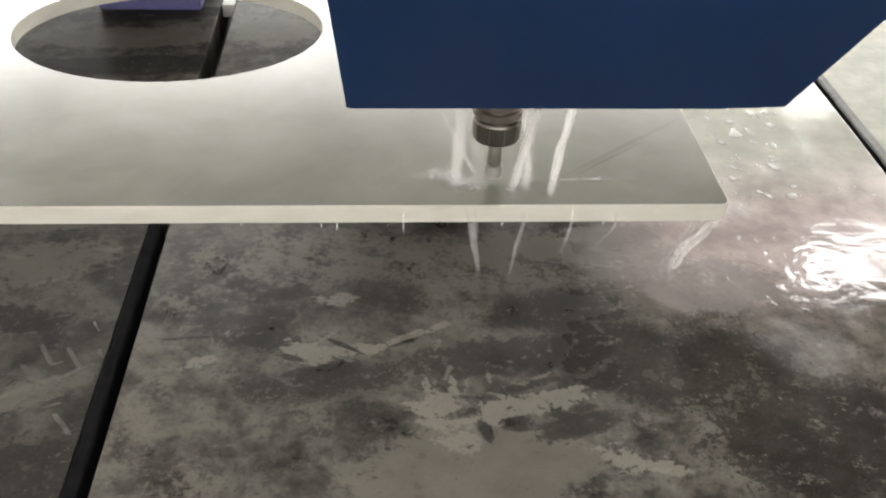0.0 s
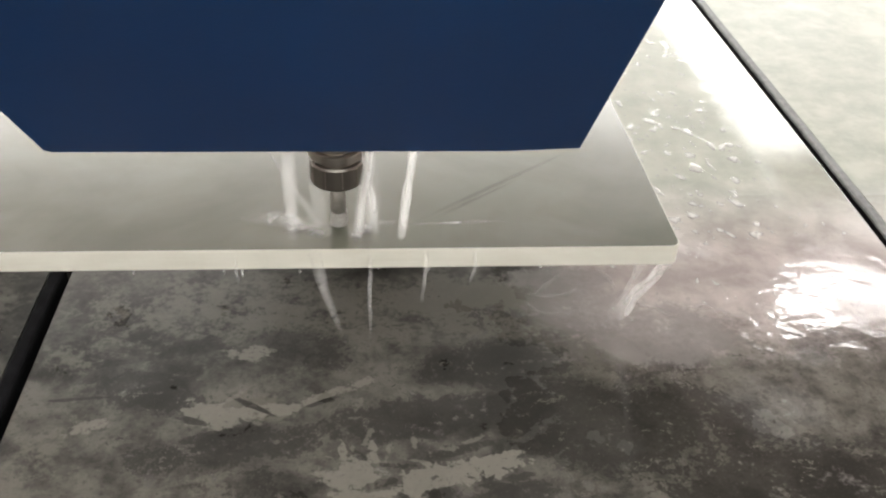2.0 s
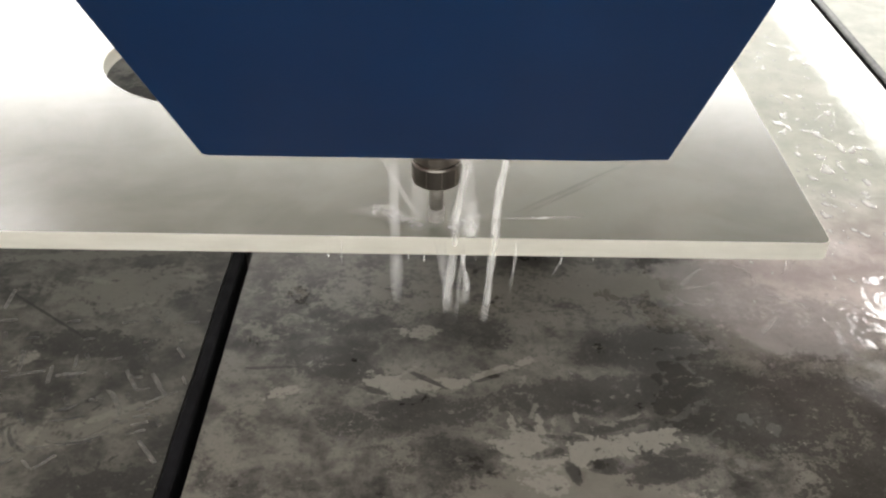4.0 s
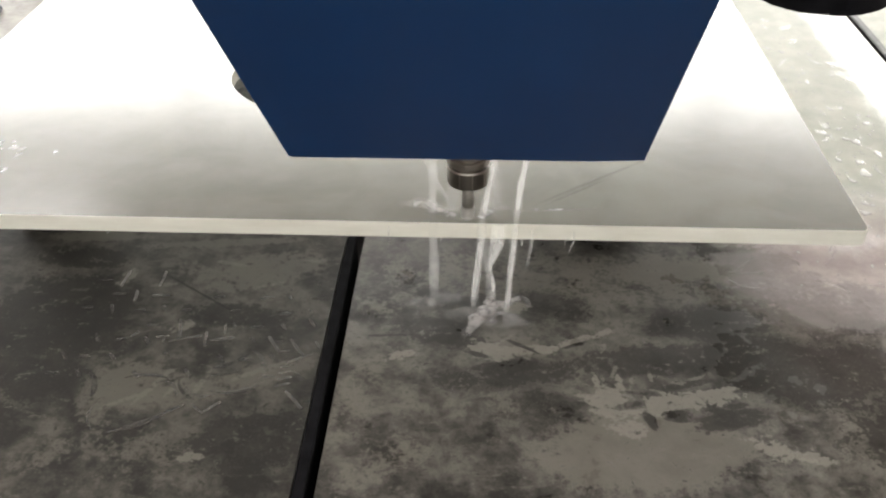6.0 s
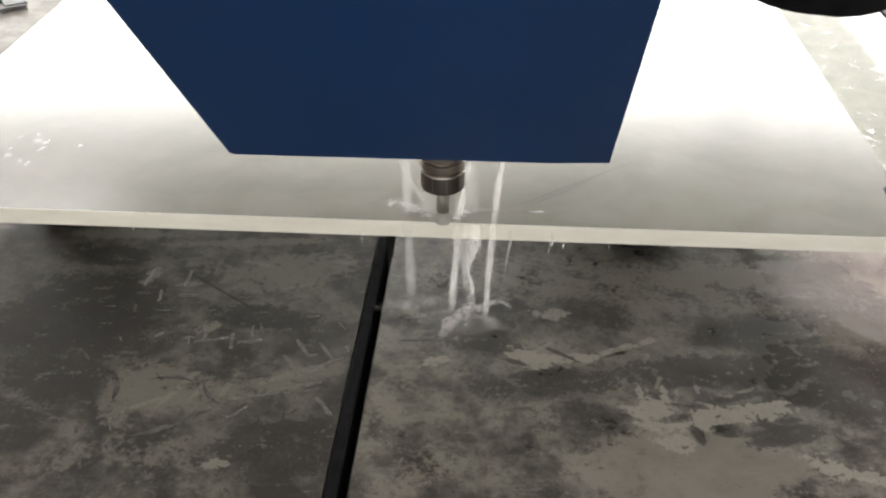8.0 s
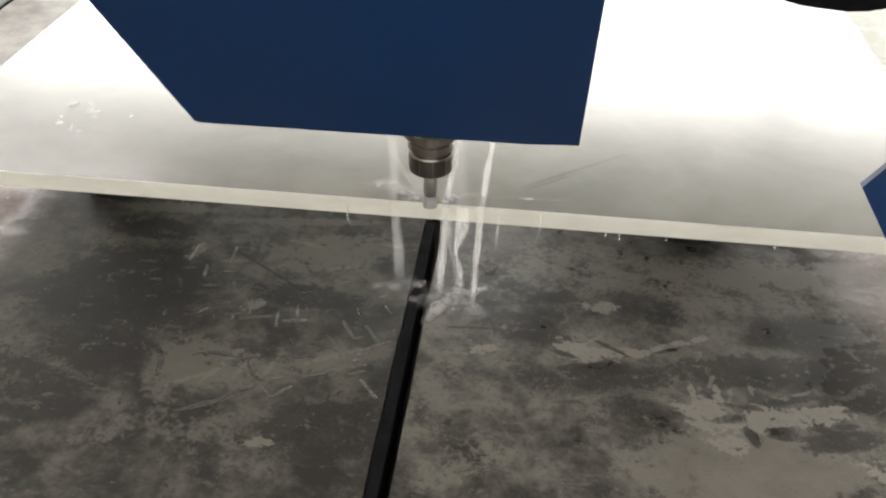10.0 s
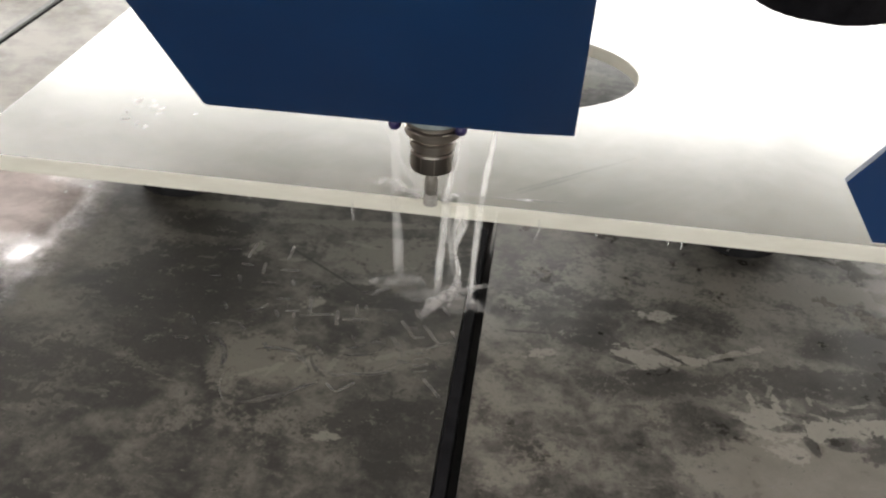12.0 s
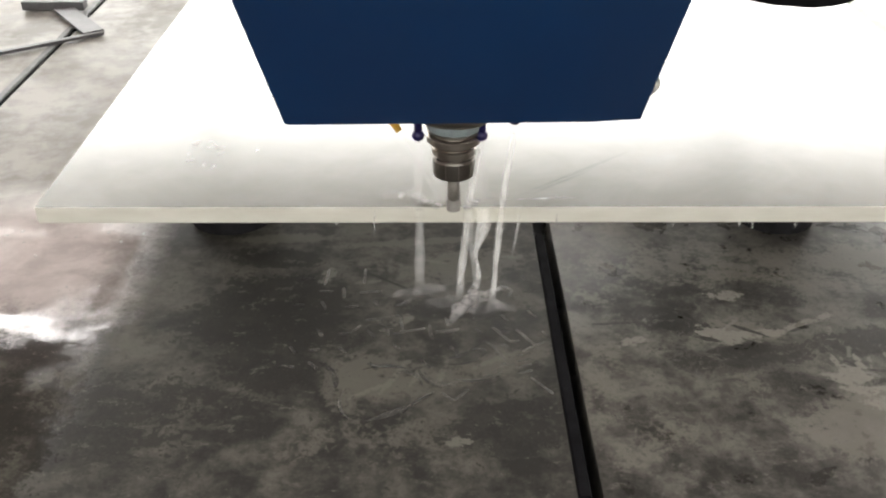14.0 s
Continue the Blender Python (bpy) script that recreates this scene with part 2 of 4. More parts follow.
    # paler stone towards the back, beyond both ends of the worktop
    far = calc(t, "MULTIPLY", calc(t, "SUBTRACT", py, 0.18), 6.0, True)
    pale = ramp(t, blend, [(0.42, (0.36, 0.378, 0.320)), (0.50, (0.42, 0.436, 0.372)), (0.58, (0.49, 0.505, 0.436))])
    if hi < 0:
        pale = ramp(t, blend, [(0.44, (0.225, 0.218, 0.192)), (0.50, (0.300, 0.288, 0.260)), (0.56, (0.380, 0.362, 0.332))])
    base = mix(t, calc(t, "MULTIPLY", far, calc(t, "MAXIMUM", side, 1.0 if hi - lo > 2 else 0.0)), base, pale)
    t.links.new(base, b.inputs["Base Color"])
    # standing water towards both sides: smoother; rippled where the stream lands; a full wet rim along the slot
    wet_r = calc(t, "MULTIPLY", calc(t, "SUBTRACT", px, 0.42), 6.0, True)
    wet_l = smooth(t, calc(t, "ADD", px, calc(t, "MULTIPLY", jag, 0.02)), -0.528, -0.562)
    wet_y = calc(t, "MULTIPLY", calc(t, "SUBTRACT", py, 0.16), 5.0, True)
    wet = calc(t, "MAXIMUM", calc(t, "MAXIMUM", wet_r, wet_l), wet_y)
    wet = calc(t, "MULTIPLY", wet, smooth(t, noise_tex(t, v, 7, 6, 0.6), 0.25, 0.55))
    matt = 0.26 if hi < 0 else 0.0
    dry = ramp(t, mid, [(0.35, (0.26 + matt,) * 3), (0.65, (0.46 + matt,) * 3)])
    film = mix(t, far, (0.025, 0.025, 0.025) if hi < 0 else (0.05, 0.05, 0.05), (0.34, 0.34, 0.34))
    rim = calc(t, "MULTIPLY", smooth(t, calc(t, "ADD", px, calc(t, "MULTIPLY", jag, 0.012)), 0.815, 0.855), far) if lo < 0 < hi else 0.0
    t.links.new(mix(t, rim, mix(t, wet, dry, film), (0.10, 0.10, 0.10)), b.inputs["Roughness"])
    calm = calc(t, "MULTIPLY", calc(t, "ADD", py, 0.14), 9.0, True)
    gloss = calc(t, "ADD", 0.22, calc(t, "MULTIPLY", calc(t, "MULTIPLY", calm, wet_l) if hi < 0 else calm, 0.28))
    gloss = calc(t, "MULTIPLY", gloss, calc(t, "SUBTRACT", 1.0, calc(t, "MULTIPLY", far, 0.88)))
    t.links.new(calc(t, "ADD", gloss, calc(t, "MULTIPLY", rim, 0.6)), b.inputs["Specular IOR Level"])
    n1 = bump(t, b, calc(t, "MULTIPLY", noise_tex(t, v, 130, 5, 0.65), calc(t, "SUBTRACT", 1.0, wet)), 0.14, 0.0015)
    ripple = calc(t, "MULTIPLY", noise_tex(t, v, 34, 4, 0.45, 0.3), calc(t, "MULTIPLY", calc(t, "ADD", wet_r, calc(t, "MULTIPLY", wet_l, 0.10)), calc(t, "SUBTRACT", 1.0, calc(t, "MULTIPLY", far, 0.85))))
    n2 = bump(t, b, calc(t, "MULTIPLY", ripple, calm), 0.11, 0.005, n1)
    if lo < 0 < hi:
        stir = calc(t, "MULTIPLY", noise_tex(t, v, 48, 2, 0.4, 0.3), spot(t, v, 0.62, 0.09, 0.13, 0.09))
        bump(t, b, stir, 0.30, 0.004, n2)
    return m


def make_glass_top_material():
    m, t, b = material("milky_wet_glass", rough=0.2)
    v = coords(t)
    cloud = noise_tex(t, v, 5, 5, 0.6, 0.6)
    base = ramp(t, cloud, [(0.36, (0.114, 0.124, 0.090)), (0.64, (0.150, 0.159, 0.118))])
    smear = noise_tex(t, coords(t, (8, 11, 8), (0, 0, radians(12))), 1.0, 6, 0.55, 0.5)
    base = mix(t, ramp(t, smear, [(0.40, (0, 0, 0)), (0.68, (0.25, 0.25, 0.25))]), base, (0.225, 0.230, 0.190))
    t.links.new(base, b.inputs["Base Color"])
    t.links.new(ramp(t, noise_tex(t, v, 9, 3, 0.5, 0.3), [(0.30, (0.23, 0.23, 0.23)), (0.70, (0.262, 0.262, 0.262))]), b.inputs["Roughness"])
    b.inputs["Coat Weight"].default_value = 1.0
    b.inputs["Coat Roughness"].default_value = 0.19
    bump(t, b, noise_tex(t, v, 20, 2, 0.4, 0.4), 0.03, 0.002)
    return m


def make_glass_edge_material(name="ground_glass_edge", tone=1.0, rough=0.55):
    m, t, b = material(name, rough=rough)
    v = coords(t)
    base = ramp(t, noise_tex(t, coords(t, (14, 14, 60)), 1.0, 6, 0.6), [(0.3, (0.72 * tone, 0.715 * tone, 0.62 * tone)), (0.7, (0.84 * tone, 0.84 * tone, 0.75 * tone))])
    t.links.new(base, b.inputs["Base Color"])
    bump(t, b, noise_tex(t, v, 220, 3), 0.15, 0.001)
    return m


def make_blue_paint():
    m, t, b = material("blue_enamel", rough=0.42)
    v = coords(t)
    base = ramp(t, noise_tex(t, v, 6, 5, 0.6), [(0.3, (0.002, 0.028, 0.106)), (0.7, (0.003, 0.038, 0.136))])
    run = noise_tex(t, coords(t, (11, 0.8, 0.8)), 1.0, 4, 0.55, 0.2)
    base = mix(t, ramp(t, run, [(0.45, (0, 0, 0)), (0.68, (0.45, 0.45, 0.45))]), base, (0.002, 0.026, 0.092))
    speck = ramp(t, noise_tex(t, v, 160, 3, 0.6), [(0.70, (0, 0, 0)), (0.78, (0.35, 0.35, 0.35))])
    t.links.new(mix(t, speck, base, (0.015, 0.06, 0.19)), b.inputs["Base Color"])
    bump(t, b, noise_tex(t, v, 420, 2), 0.06, 0.0006)
    return m


def make_metal(name, base, rough, grain=(4, 4, 260)):
    m, t, b = material(name, base, rough, 1.0)
    v = coords(t, grain)
    n = noise_tex(t, v, 1.0, 4, 0.6)
    t.links.new(ramp(t, n, [(0.3, tuple(c * 0.72 for c in base)), (0.7, base)]), b.inputs["Base Color"])
    bump(t, b, n, 0.12, 0.0004)
    return m


def make_rubber(name, base=(0.012, 0.012, 0.013), rough=0.75, scale=300):
    m, t, b = material(name, base, rough)
    v = coords(t)
    t.links.new(ramp(t, noise_tex(t, v, 40, 6), [(0.35, base), (0.75, tuple(c * 2.4 for c in base))]), b.inputs["Base Color"])
    bump(t, b, noise_tex(t, v, scale, 4), 0.5, 0.001)
    b.inputs["Specular IOR Level"].default_value = 0.08
    return m


def make_water(name, cover, white=(0.90, 0.91, 0.90), rough=0.25, streaks=(60, 60, 5), sharp=0.15):
    """Aerated water: part clear, part white with bubbles."""
    m, t, b = material(name, white, rough)
    v = coords(t, streaks)
    n = ramp(t, noise_tex(t, v, 1.0, 6, 0.62, 0.5), [(0.5 - sharp, (cover * 0.25,) * 3), (0.5 + sharp, (min(1.0, cover * 1.7),) * 3)])
    out = t.nodes["Material Output"]
    tr = t.nodes.new("ShaderNodeBsdfTranslucent")
    tr.inputs[0].default_value = (*white, 1)
    ms = t.nodes.new("ShaderNodeMixShader")
    ms.inputs[0].default_value = 0.5
    t.links.new(b.outputs[0], ms.inputs[1])
    t.links.new(tr.outputs[0], ms.inputs[2])
    clear = t.nodes.new("ShaderNodeBsdfTransparent")
    ma = t.nodes.new("ShaderNodeMixShader")
    t.links.new(n, ma.inputs[0])
    t.links.new(clear.outputs[0], ma.inputs[1])
    t.links.new(ms.outputs[0], ma.inputs[2])
    t.links.new(ma.outputs[0], out.inputs[0])
    return m


def make_soft_water(name, cover, white=(0.88, 0.87, 0.85), streaks=(90, 90, 9), low=0.55, rise=1.0):
    """Aerated water whose thin sides are clear and whose body is white."""
    m, t, b = material(name, white, 0.5)
    at = t.nodes.new("ShaderNodeAttribute")
    at.attribute_name = "thick"
    n = ramp(t, noise_tex(t, coords(t, streaks), 1.0, 5, 0.6, 0.3), [(0.34, (low,) * 3), (0.62, (1, 1, 1))])
    out = t.nodes["Material Output"]
    tr = t.nodes.new("ShaderNodeBsdfTranslucent")
    tr.inputs[0].default_value = (*white, 1)
    ms = t.nodes.new("ShaderNodeMixShader")
    ms.inputs[0].default_value = 0.5
    t.links.new(b.outputs[0], ms.inputs[1])
    t.links.new(tr.outputs[0], ms.inputs[2])
    clear = t.nodes.new("ShaderNodeBsdfTransparent")
    ma = t.nodes.new("ShaderNodeMixShader")
    t.links.new(calc(t, "MULTIPLY", calc(t, "MULTIPLY", calc(t, "POWER", at.outputs["Fac"], rise), n), cover, True), ma.inputs[0])
    t.links.new(clear.outputs[0], ma.inputs[1])
    t.links.new(ms.outputs[0], ma.inputs[2])
    t.links.new(ma.outputs[0], out.inputs[0])
    return m


def make_milk(name, cover, white, rough=0.3, scale=(40, 40, 40), low=0.35, high=0.65, rise=1.0, body=0.0):
    """Foamy water seen from above: the deeper, the whiter, broken up by bubbles."""
    m, t, b = material(name, white, rough)
    at = t.nodes.new("ShaderNodeAttribute")
    at.attribute_name = "thick"
    n = ramp(t, noise_tex(t, coords(t, scale), 1.0, 6, 0.62, 0.6), [(low, (body,) * 3), (high, (1, 1, 1))])
    deep = calc(t, "POWER", at.outputs["Fac"], rise)
    t.links.new(calc(t, "MULTIPLY", calc(t, "MULTIPLY", deep, n), cover, True), b.inputs["Alpha"])
    return m


def make_stain(name, base, cover, scale):
    """A dry smear, worn through in places."""
    m, t, b = material(name, base, 0.7)
    n = ramp(t, noise_tex(t, coords(t), scale, 6, 0.65), [(0.36, (0.1, 0.1, 0.1)), (0.60, (1, 1, 1))])
    t.links.new(calc(t, "MULTIPLY", n, cover, True), b.inputs["Alpha"])
    return m


def make_plain(name, base, rough=0.7, vary=0.25, scale=3.0, metal=0.0):
    m, t, b = material(name, base, rough, metal)
    v = coords(t)
    n = calc(t, "ADD", calc(t, "MULTIPLY", noise_tex(t, v, scale, 6), 0.6), calc(t, "MULTIPLY", noise_tex(t, v, scale * 14, 4), 0.4))
    lo, hi = tuple(c * (1 - vary) for c in base), tuple(min(1, c * (1 + vary)) for c in base)
    t.links.new(ramp(t, n, [(0.35, lo), (0.65, hi)]), b.inputs["Base Color"])
    bump(t, b, noise_tex(t, v, scale * 30, 3), 0.1, 0.002)
    return m


def make_lamp(name, colour, strength):
    m = bpy.data.materials.new(name)
    m.use_nodes = True
    t = m.node_tree
    t.nodes.clear()
    e = t.nodes.new("ShaderNodeEmission")
    o = t.nodes.new("ShaderNodeOutputMaterial")
    e.inputs[0].default_value = (*colour, 1)
    e.inputs[1].default_value = strength
    t.links.new(e.outputs[0], o.inputs[0])
    return m


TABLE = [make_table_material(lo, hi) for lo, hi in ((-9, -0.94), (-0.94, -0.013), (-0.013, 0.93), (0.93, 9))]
GLASS_TOP = make_glass_top_material()
GLASS_EDGE = make_glass_edge_material()
SINK_RIM = make_glass_edge_material("polished_glass_rim", 0.85, 0.25)
BLUE = make_blue_paint()
STEEL = make_metal("turned_steel", (0.42, 0.39, 0.35), 0.28)
DARK_STEEL = make_metal("dark_oiled_steel", (0.20, 0.185, 0.165), 0.33, (90, 90, 8))
TOOL = make_plain("ground_tool_steel", (0.24, 0.23, 0.205), 0.45, 0.25, 200, 0.3)
ABRASIVE = make_plain("diamond_abrasive", (0.34, 0.335, 0.31), 0.6, 0.3, 300)
RUBBER = make_rubber("black_rubber")
FOAM_RUBBER = make_rubber("black_foam_rubber", (0.006, 0.006, 0.007), 0.95, 700)
GREY_RUBBER = make_plain("grey_worn_rubber", (0.16, 0.165, 0.16), 0.6, 0.35, 9)
SLOT_METAL = make_plain("dark_slot_wall", (0.014, 0.014, 0.014), 0.6, 0.4, 12)
GALVANISED = make_plain("wet_galvanised_steel", (0.11, 0.11, 0.115), 0.5, 0.4, 26, 0.2)
PURPLE = make_plain("violet_nozzle_plastic", (0.018, 0.014, 0.085), 0.3, 0.2, 40)
YELLOW = make_plain("yellow_brass_nozzle", (0.62, 0.36, 0.05), 0.35, 0.2, 40)
CREAM = make_plain("pale_spindle_enamel", (0.26, 0.31, 0.32), 0.4, 0.3, 40)
VIOLET_BLOCK = make_plain("violet_blue_plastic", (0.13, 0.13, 0.30), 0.5, 0.25, 8)
JET = make_soft_water("jet_water", 0.41, low=0.65)
SHEET = make_soft_water("falling_sheet", 0.46)
VEIL = make_soft_water("thin_spray", 0.19, streaks=(50, 50, 6), low=0.6)
FROTH = make_soft_water("froth", 0.50, (0.80, 0.79, 0.77), (90, 90, 90), 0.30)
DRIP = make_soft_water("drip_water", 0.16)
WISP = make_soft_water("spray_wisp", 0.13, streaks=(70, 70, 7), low=0.35)
CREST = make_soft_water("splash_crest", 0.95, (0.80, 0.785, 0.77), (110, 110, 110), 0.35, 1.1)
FOAM = make_water("foamy_water", 0.20, (0.84, 0.84, 0.81), 0.45, (55, 55, 55), 0.12)
# clear drops coloured white to paint the window light they reflect
DROP = make_milk("glint_white_drop", 0.7, (0.93, 0.93, 0.90), 0.06, (160, 160, 160), 0.3, 0.55, 0.5, 0.55)
SPLASH = make_milk("splash_foam", 0.55, (0.60, 0.585, 0.57), 0.6, (60, 60, 60), 0.40, 0.66, 1.2, 0.0)
SWIRL = make_milk("swirling_foam", 0.62, (0.72, 0.71, 0.67), 0.45, (42, 42, 42), 0.36, 0.66, 0.9, 0.0)
# dark colour painted for the dim reflection on a ridge of the water film
DARK_STREAK = make_milk("painted_dark_streak", 0.22, (0.085, 0.085, 0.074), 0.6, (30, 30, 30), 0.2, 0.5, 0.8, 0.5)
FLOOR = make_plain("shop_floor", (0.22, 0.22, 0.21), 0.55, 0.3, 1.5)
WALL = make_plain("shop_wall", (0.58, 0.503, 0.488), 0.8, 0.12, 1.2)
CEILING = make_plain("shop_ceiling", (0.06, 0.06, 0.06), 0.85, 0.15, 1.0)
FRAME = make_plain("machine_frame_paint", (0.10, 0.11, 0.12), 0.5, 0.2, 5)
DAYLIGHT = make_lamp("daylight_pane", (1.0, 0.985, 0.945), 7.6)
STRIP = make_lamp("strip_lamp_tube", (1.0, 0.95, 0.93), 15.0)
CEIL_FILL = make_lamp("ceiling_fill_diffuser", (1.0, 0.93, 0.88), 4.35)
SOUTH_FILL = make_lamp("fill_light_pane", (1.0, 0.99, 0.94), 3.2)
RESIDUE = make_stain("dried_slurry", (0.178, 0.171, 0.152), 0.52, 150)
SWIPE = make_stain("wiped_slurry", (0.165, 0.160, 0.140), 0.50, 90)
WASHED = make_stain("washed_stone", (0.036, 0.0345, 0.031), 0.90, 60)
FAINT = make_stain("faint_dried_slurry", (0.110, 0.106, 0.095), 0.28, 110)


# ---- mesh helpers ----
def link_mesh(name, bm, mat, parent=None, label="", smooth=False):
    me = bpy.data.meshes.new(name)
    bm.normal_update()
    bm.to_mesh(me)
    bm.free()
    for mm in (mat if isinstance(mat, (list, tuple)) else (mat,)):
        me.materials.append(mm)
    if smooth:
        me.shade_smooth()
    ob = new(name, me)
    if parent is not None:
        ob.parent = parent
    if label:
        ob["label"] = label
    return ob


def part(name, bm, mat, parent, label="", smooth=False):
    return link_mesh(name, bm, mat, parent, label, smooth)


def box(x0, x1, y0, y1, z0, z1, bevel=0.0, segs=2, bm=None):
    own = bmesh.new()
    bmesh.ops.create_cube(own, size=1.0, matrix=Matrix.LocRotScale(((x0 + x1) / 2, (y0 + y1) / 2, (z0 + z1) / 2), None, (x1 - x0, y1 - y0, z1 - z0)))
    if bevel:
        bmesh.ops.bevel(own, geom=own.edges[:], offset=bevel, segments=segs, affect="EDGES", profile=0.6)
    return own if bm is None else join(bm, own)


def join(bm, other):
    tmp = bpy.data.meshes.new("tmp")
    other.to_mesh(tmp)
    other.free()
    bm.from_mesh(tmp)
    bpy.data.meshes.remove(tmp)
    return bm


def lathe(profile, segs=40, x=0.0, y=0.0):
    """A turned solid round the z axis, from (radius, height) pairs from the bottom up."""
    bm = bmesh.new()
    rings = []
    for r, z in profile:
        rings.append([bm.verts.new((x + r * math.cos(a), y + r * math.sin(a), z)) for a in (2 * math.pi * i / segs for i in range(segs))])
    for lo, hi in zip(rings, rings[1:]):
        for i in range(segs):
            bm.faces.new((lo[i], lo[(i + 1) % segs], hi[(i + 1) % segs], hi[i]))
    bm.faces.new(rings[0][::-1])
    bm.faces.new(rings[-1])
    return bm


def tube(points, radius, segs=10, wobble=0.0, seed=0, flat=1.0):
    """A rod along points; radius is a number or one for each point; flat squeezes it along y; "thick" is its relative depth."""
    rng = random.Random(seed)
    bm = bmesh.new()
    lay = bm.verts.layers.float.new("thick")
    rings = []
    pts = [Vector(p) for p in points]
    for k, p in enumerate(pts):
        d = (pts[min(k + 1, len(pts) - 1)] - pts[max(k - 1, 0)]).normalized()
        side = d.cross(Vector((0, 1, 0)))
        side = side.normalized() if side.length > 0.05 else Vector((1, 0, 0))
        up = side.cross(d).normalized()
        r = radius[k] if isinstance(radius, (list, tuple)) else radius
        ring = []
        for i in range(segs):
            a = 2 * math.pi * i / segs
            rr = r * (1 + wobble * rng.uniform(-1, 1))
            vert = bm.verts.new(p + side * (rr * math.cos(a)) + up * (rr * flat * math.sin(a)))
            vert[lay] = abs(math.sin(a)) ** 1.4 * min(1.0, 0.25 + 1.5 * min(k, len(pts) - 1 - k) / max(1, len(pts) - 1) * 2.5)
            ring.append(vert)
        rings.append(ring)
    for lo, hi in zip(rings, rings[1:]):
        for i in range(segs):
            bm.faces.new((lo[i], lo[(i + 1) % segs], hi[(i + 1) % segs], hi[i]))
    bm.faces.new(rings[0][::-1])
    bm.faces.new(rings[-1])
    bmesh.ops.recalc_face_normals(bm, faces=bm.faces[:])
    return bm


def blob(bm, x, y, z, rx, ry, h, rng, segs=12, turn=0.0, uneven=1.0):
    """A flat pool or drop with an uneven outline and a domed top, standing on height z; "thick" is its relative depth."""
    lay = bm.verts.layers.float.get("thick") or bm.verts.layers.float.new("thick")
    ph = [rng.uniform(0, 6.28) for _ in range(3)]
    am = [rng.uniform(0.05, 0.22) * uneven for _ in range(3)]
    rings = []
    for f in (1.0, 0.9, 0.72, 0.5, 0.25):
        out = []
        for i in range(segs):
            a = 2 * math.pi * i / segs
            k = f * (1 + sum(am[j] * math.sin((j + 1) * a + ph[j]) for j in range(3)))
            px, py = rx * k * math.cos(a), ry * k * math.sin(a)
            v = bm.verts.new((x + px * math.cos(turn) - py * math.sin(turn), y + px * math.sin(turn) + py * math.cos(turn), z + h * math.sqrt(1 - f * f)))
            v[lay] = 1 - f * f
            out.append(v)
        rings.append(out)
    top = bm.verts.new((x, y, z + h))
    top[lay] = 1.0
    for lo, hi in zip(rings, rings[1:]):
        for i in range(segs):
            bm.faces.new((lo[i], lo[(i + 1) % segs], hi[(i + 1) % segs], hi[i]))
    for i in range(segs):
        bm.faces.new((rings[-1][i], rings[-1][(i + 1) % segs], top))


def thing(name, label, category, group="", at=(0, 0, 0), kind=""):
    e = new(name)
    e.empty_display_size = 0.05
    e.location = at
    return tagged(e, label, category, group, kind)


# ---- the room ----
FLOOR_Z = -0.86
X0, X1, Y0, Y1, Z1 = -4.6, 4.6, -4.2, 3.3, 4.4


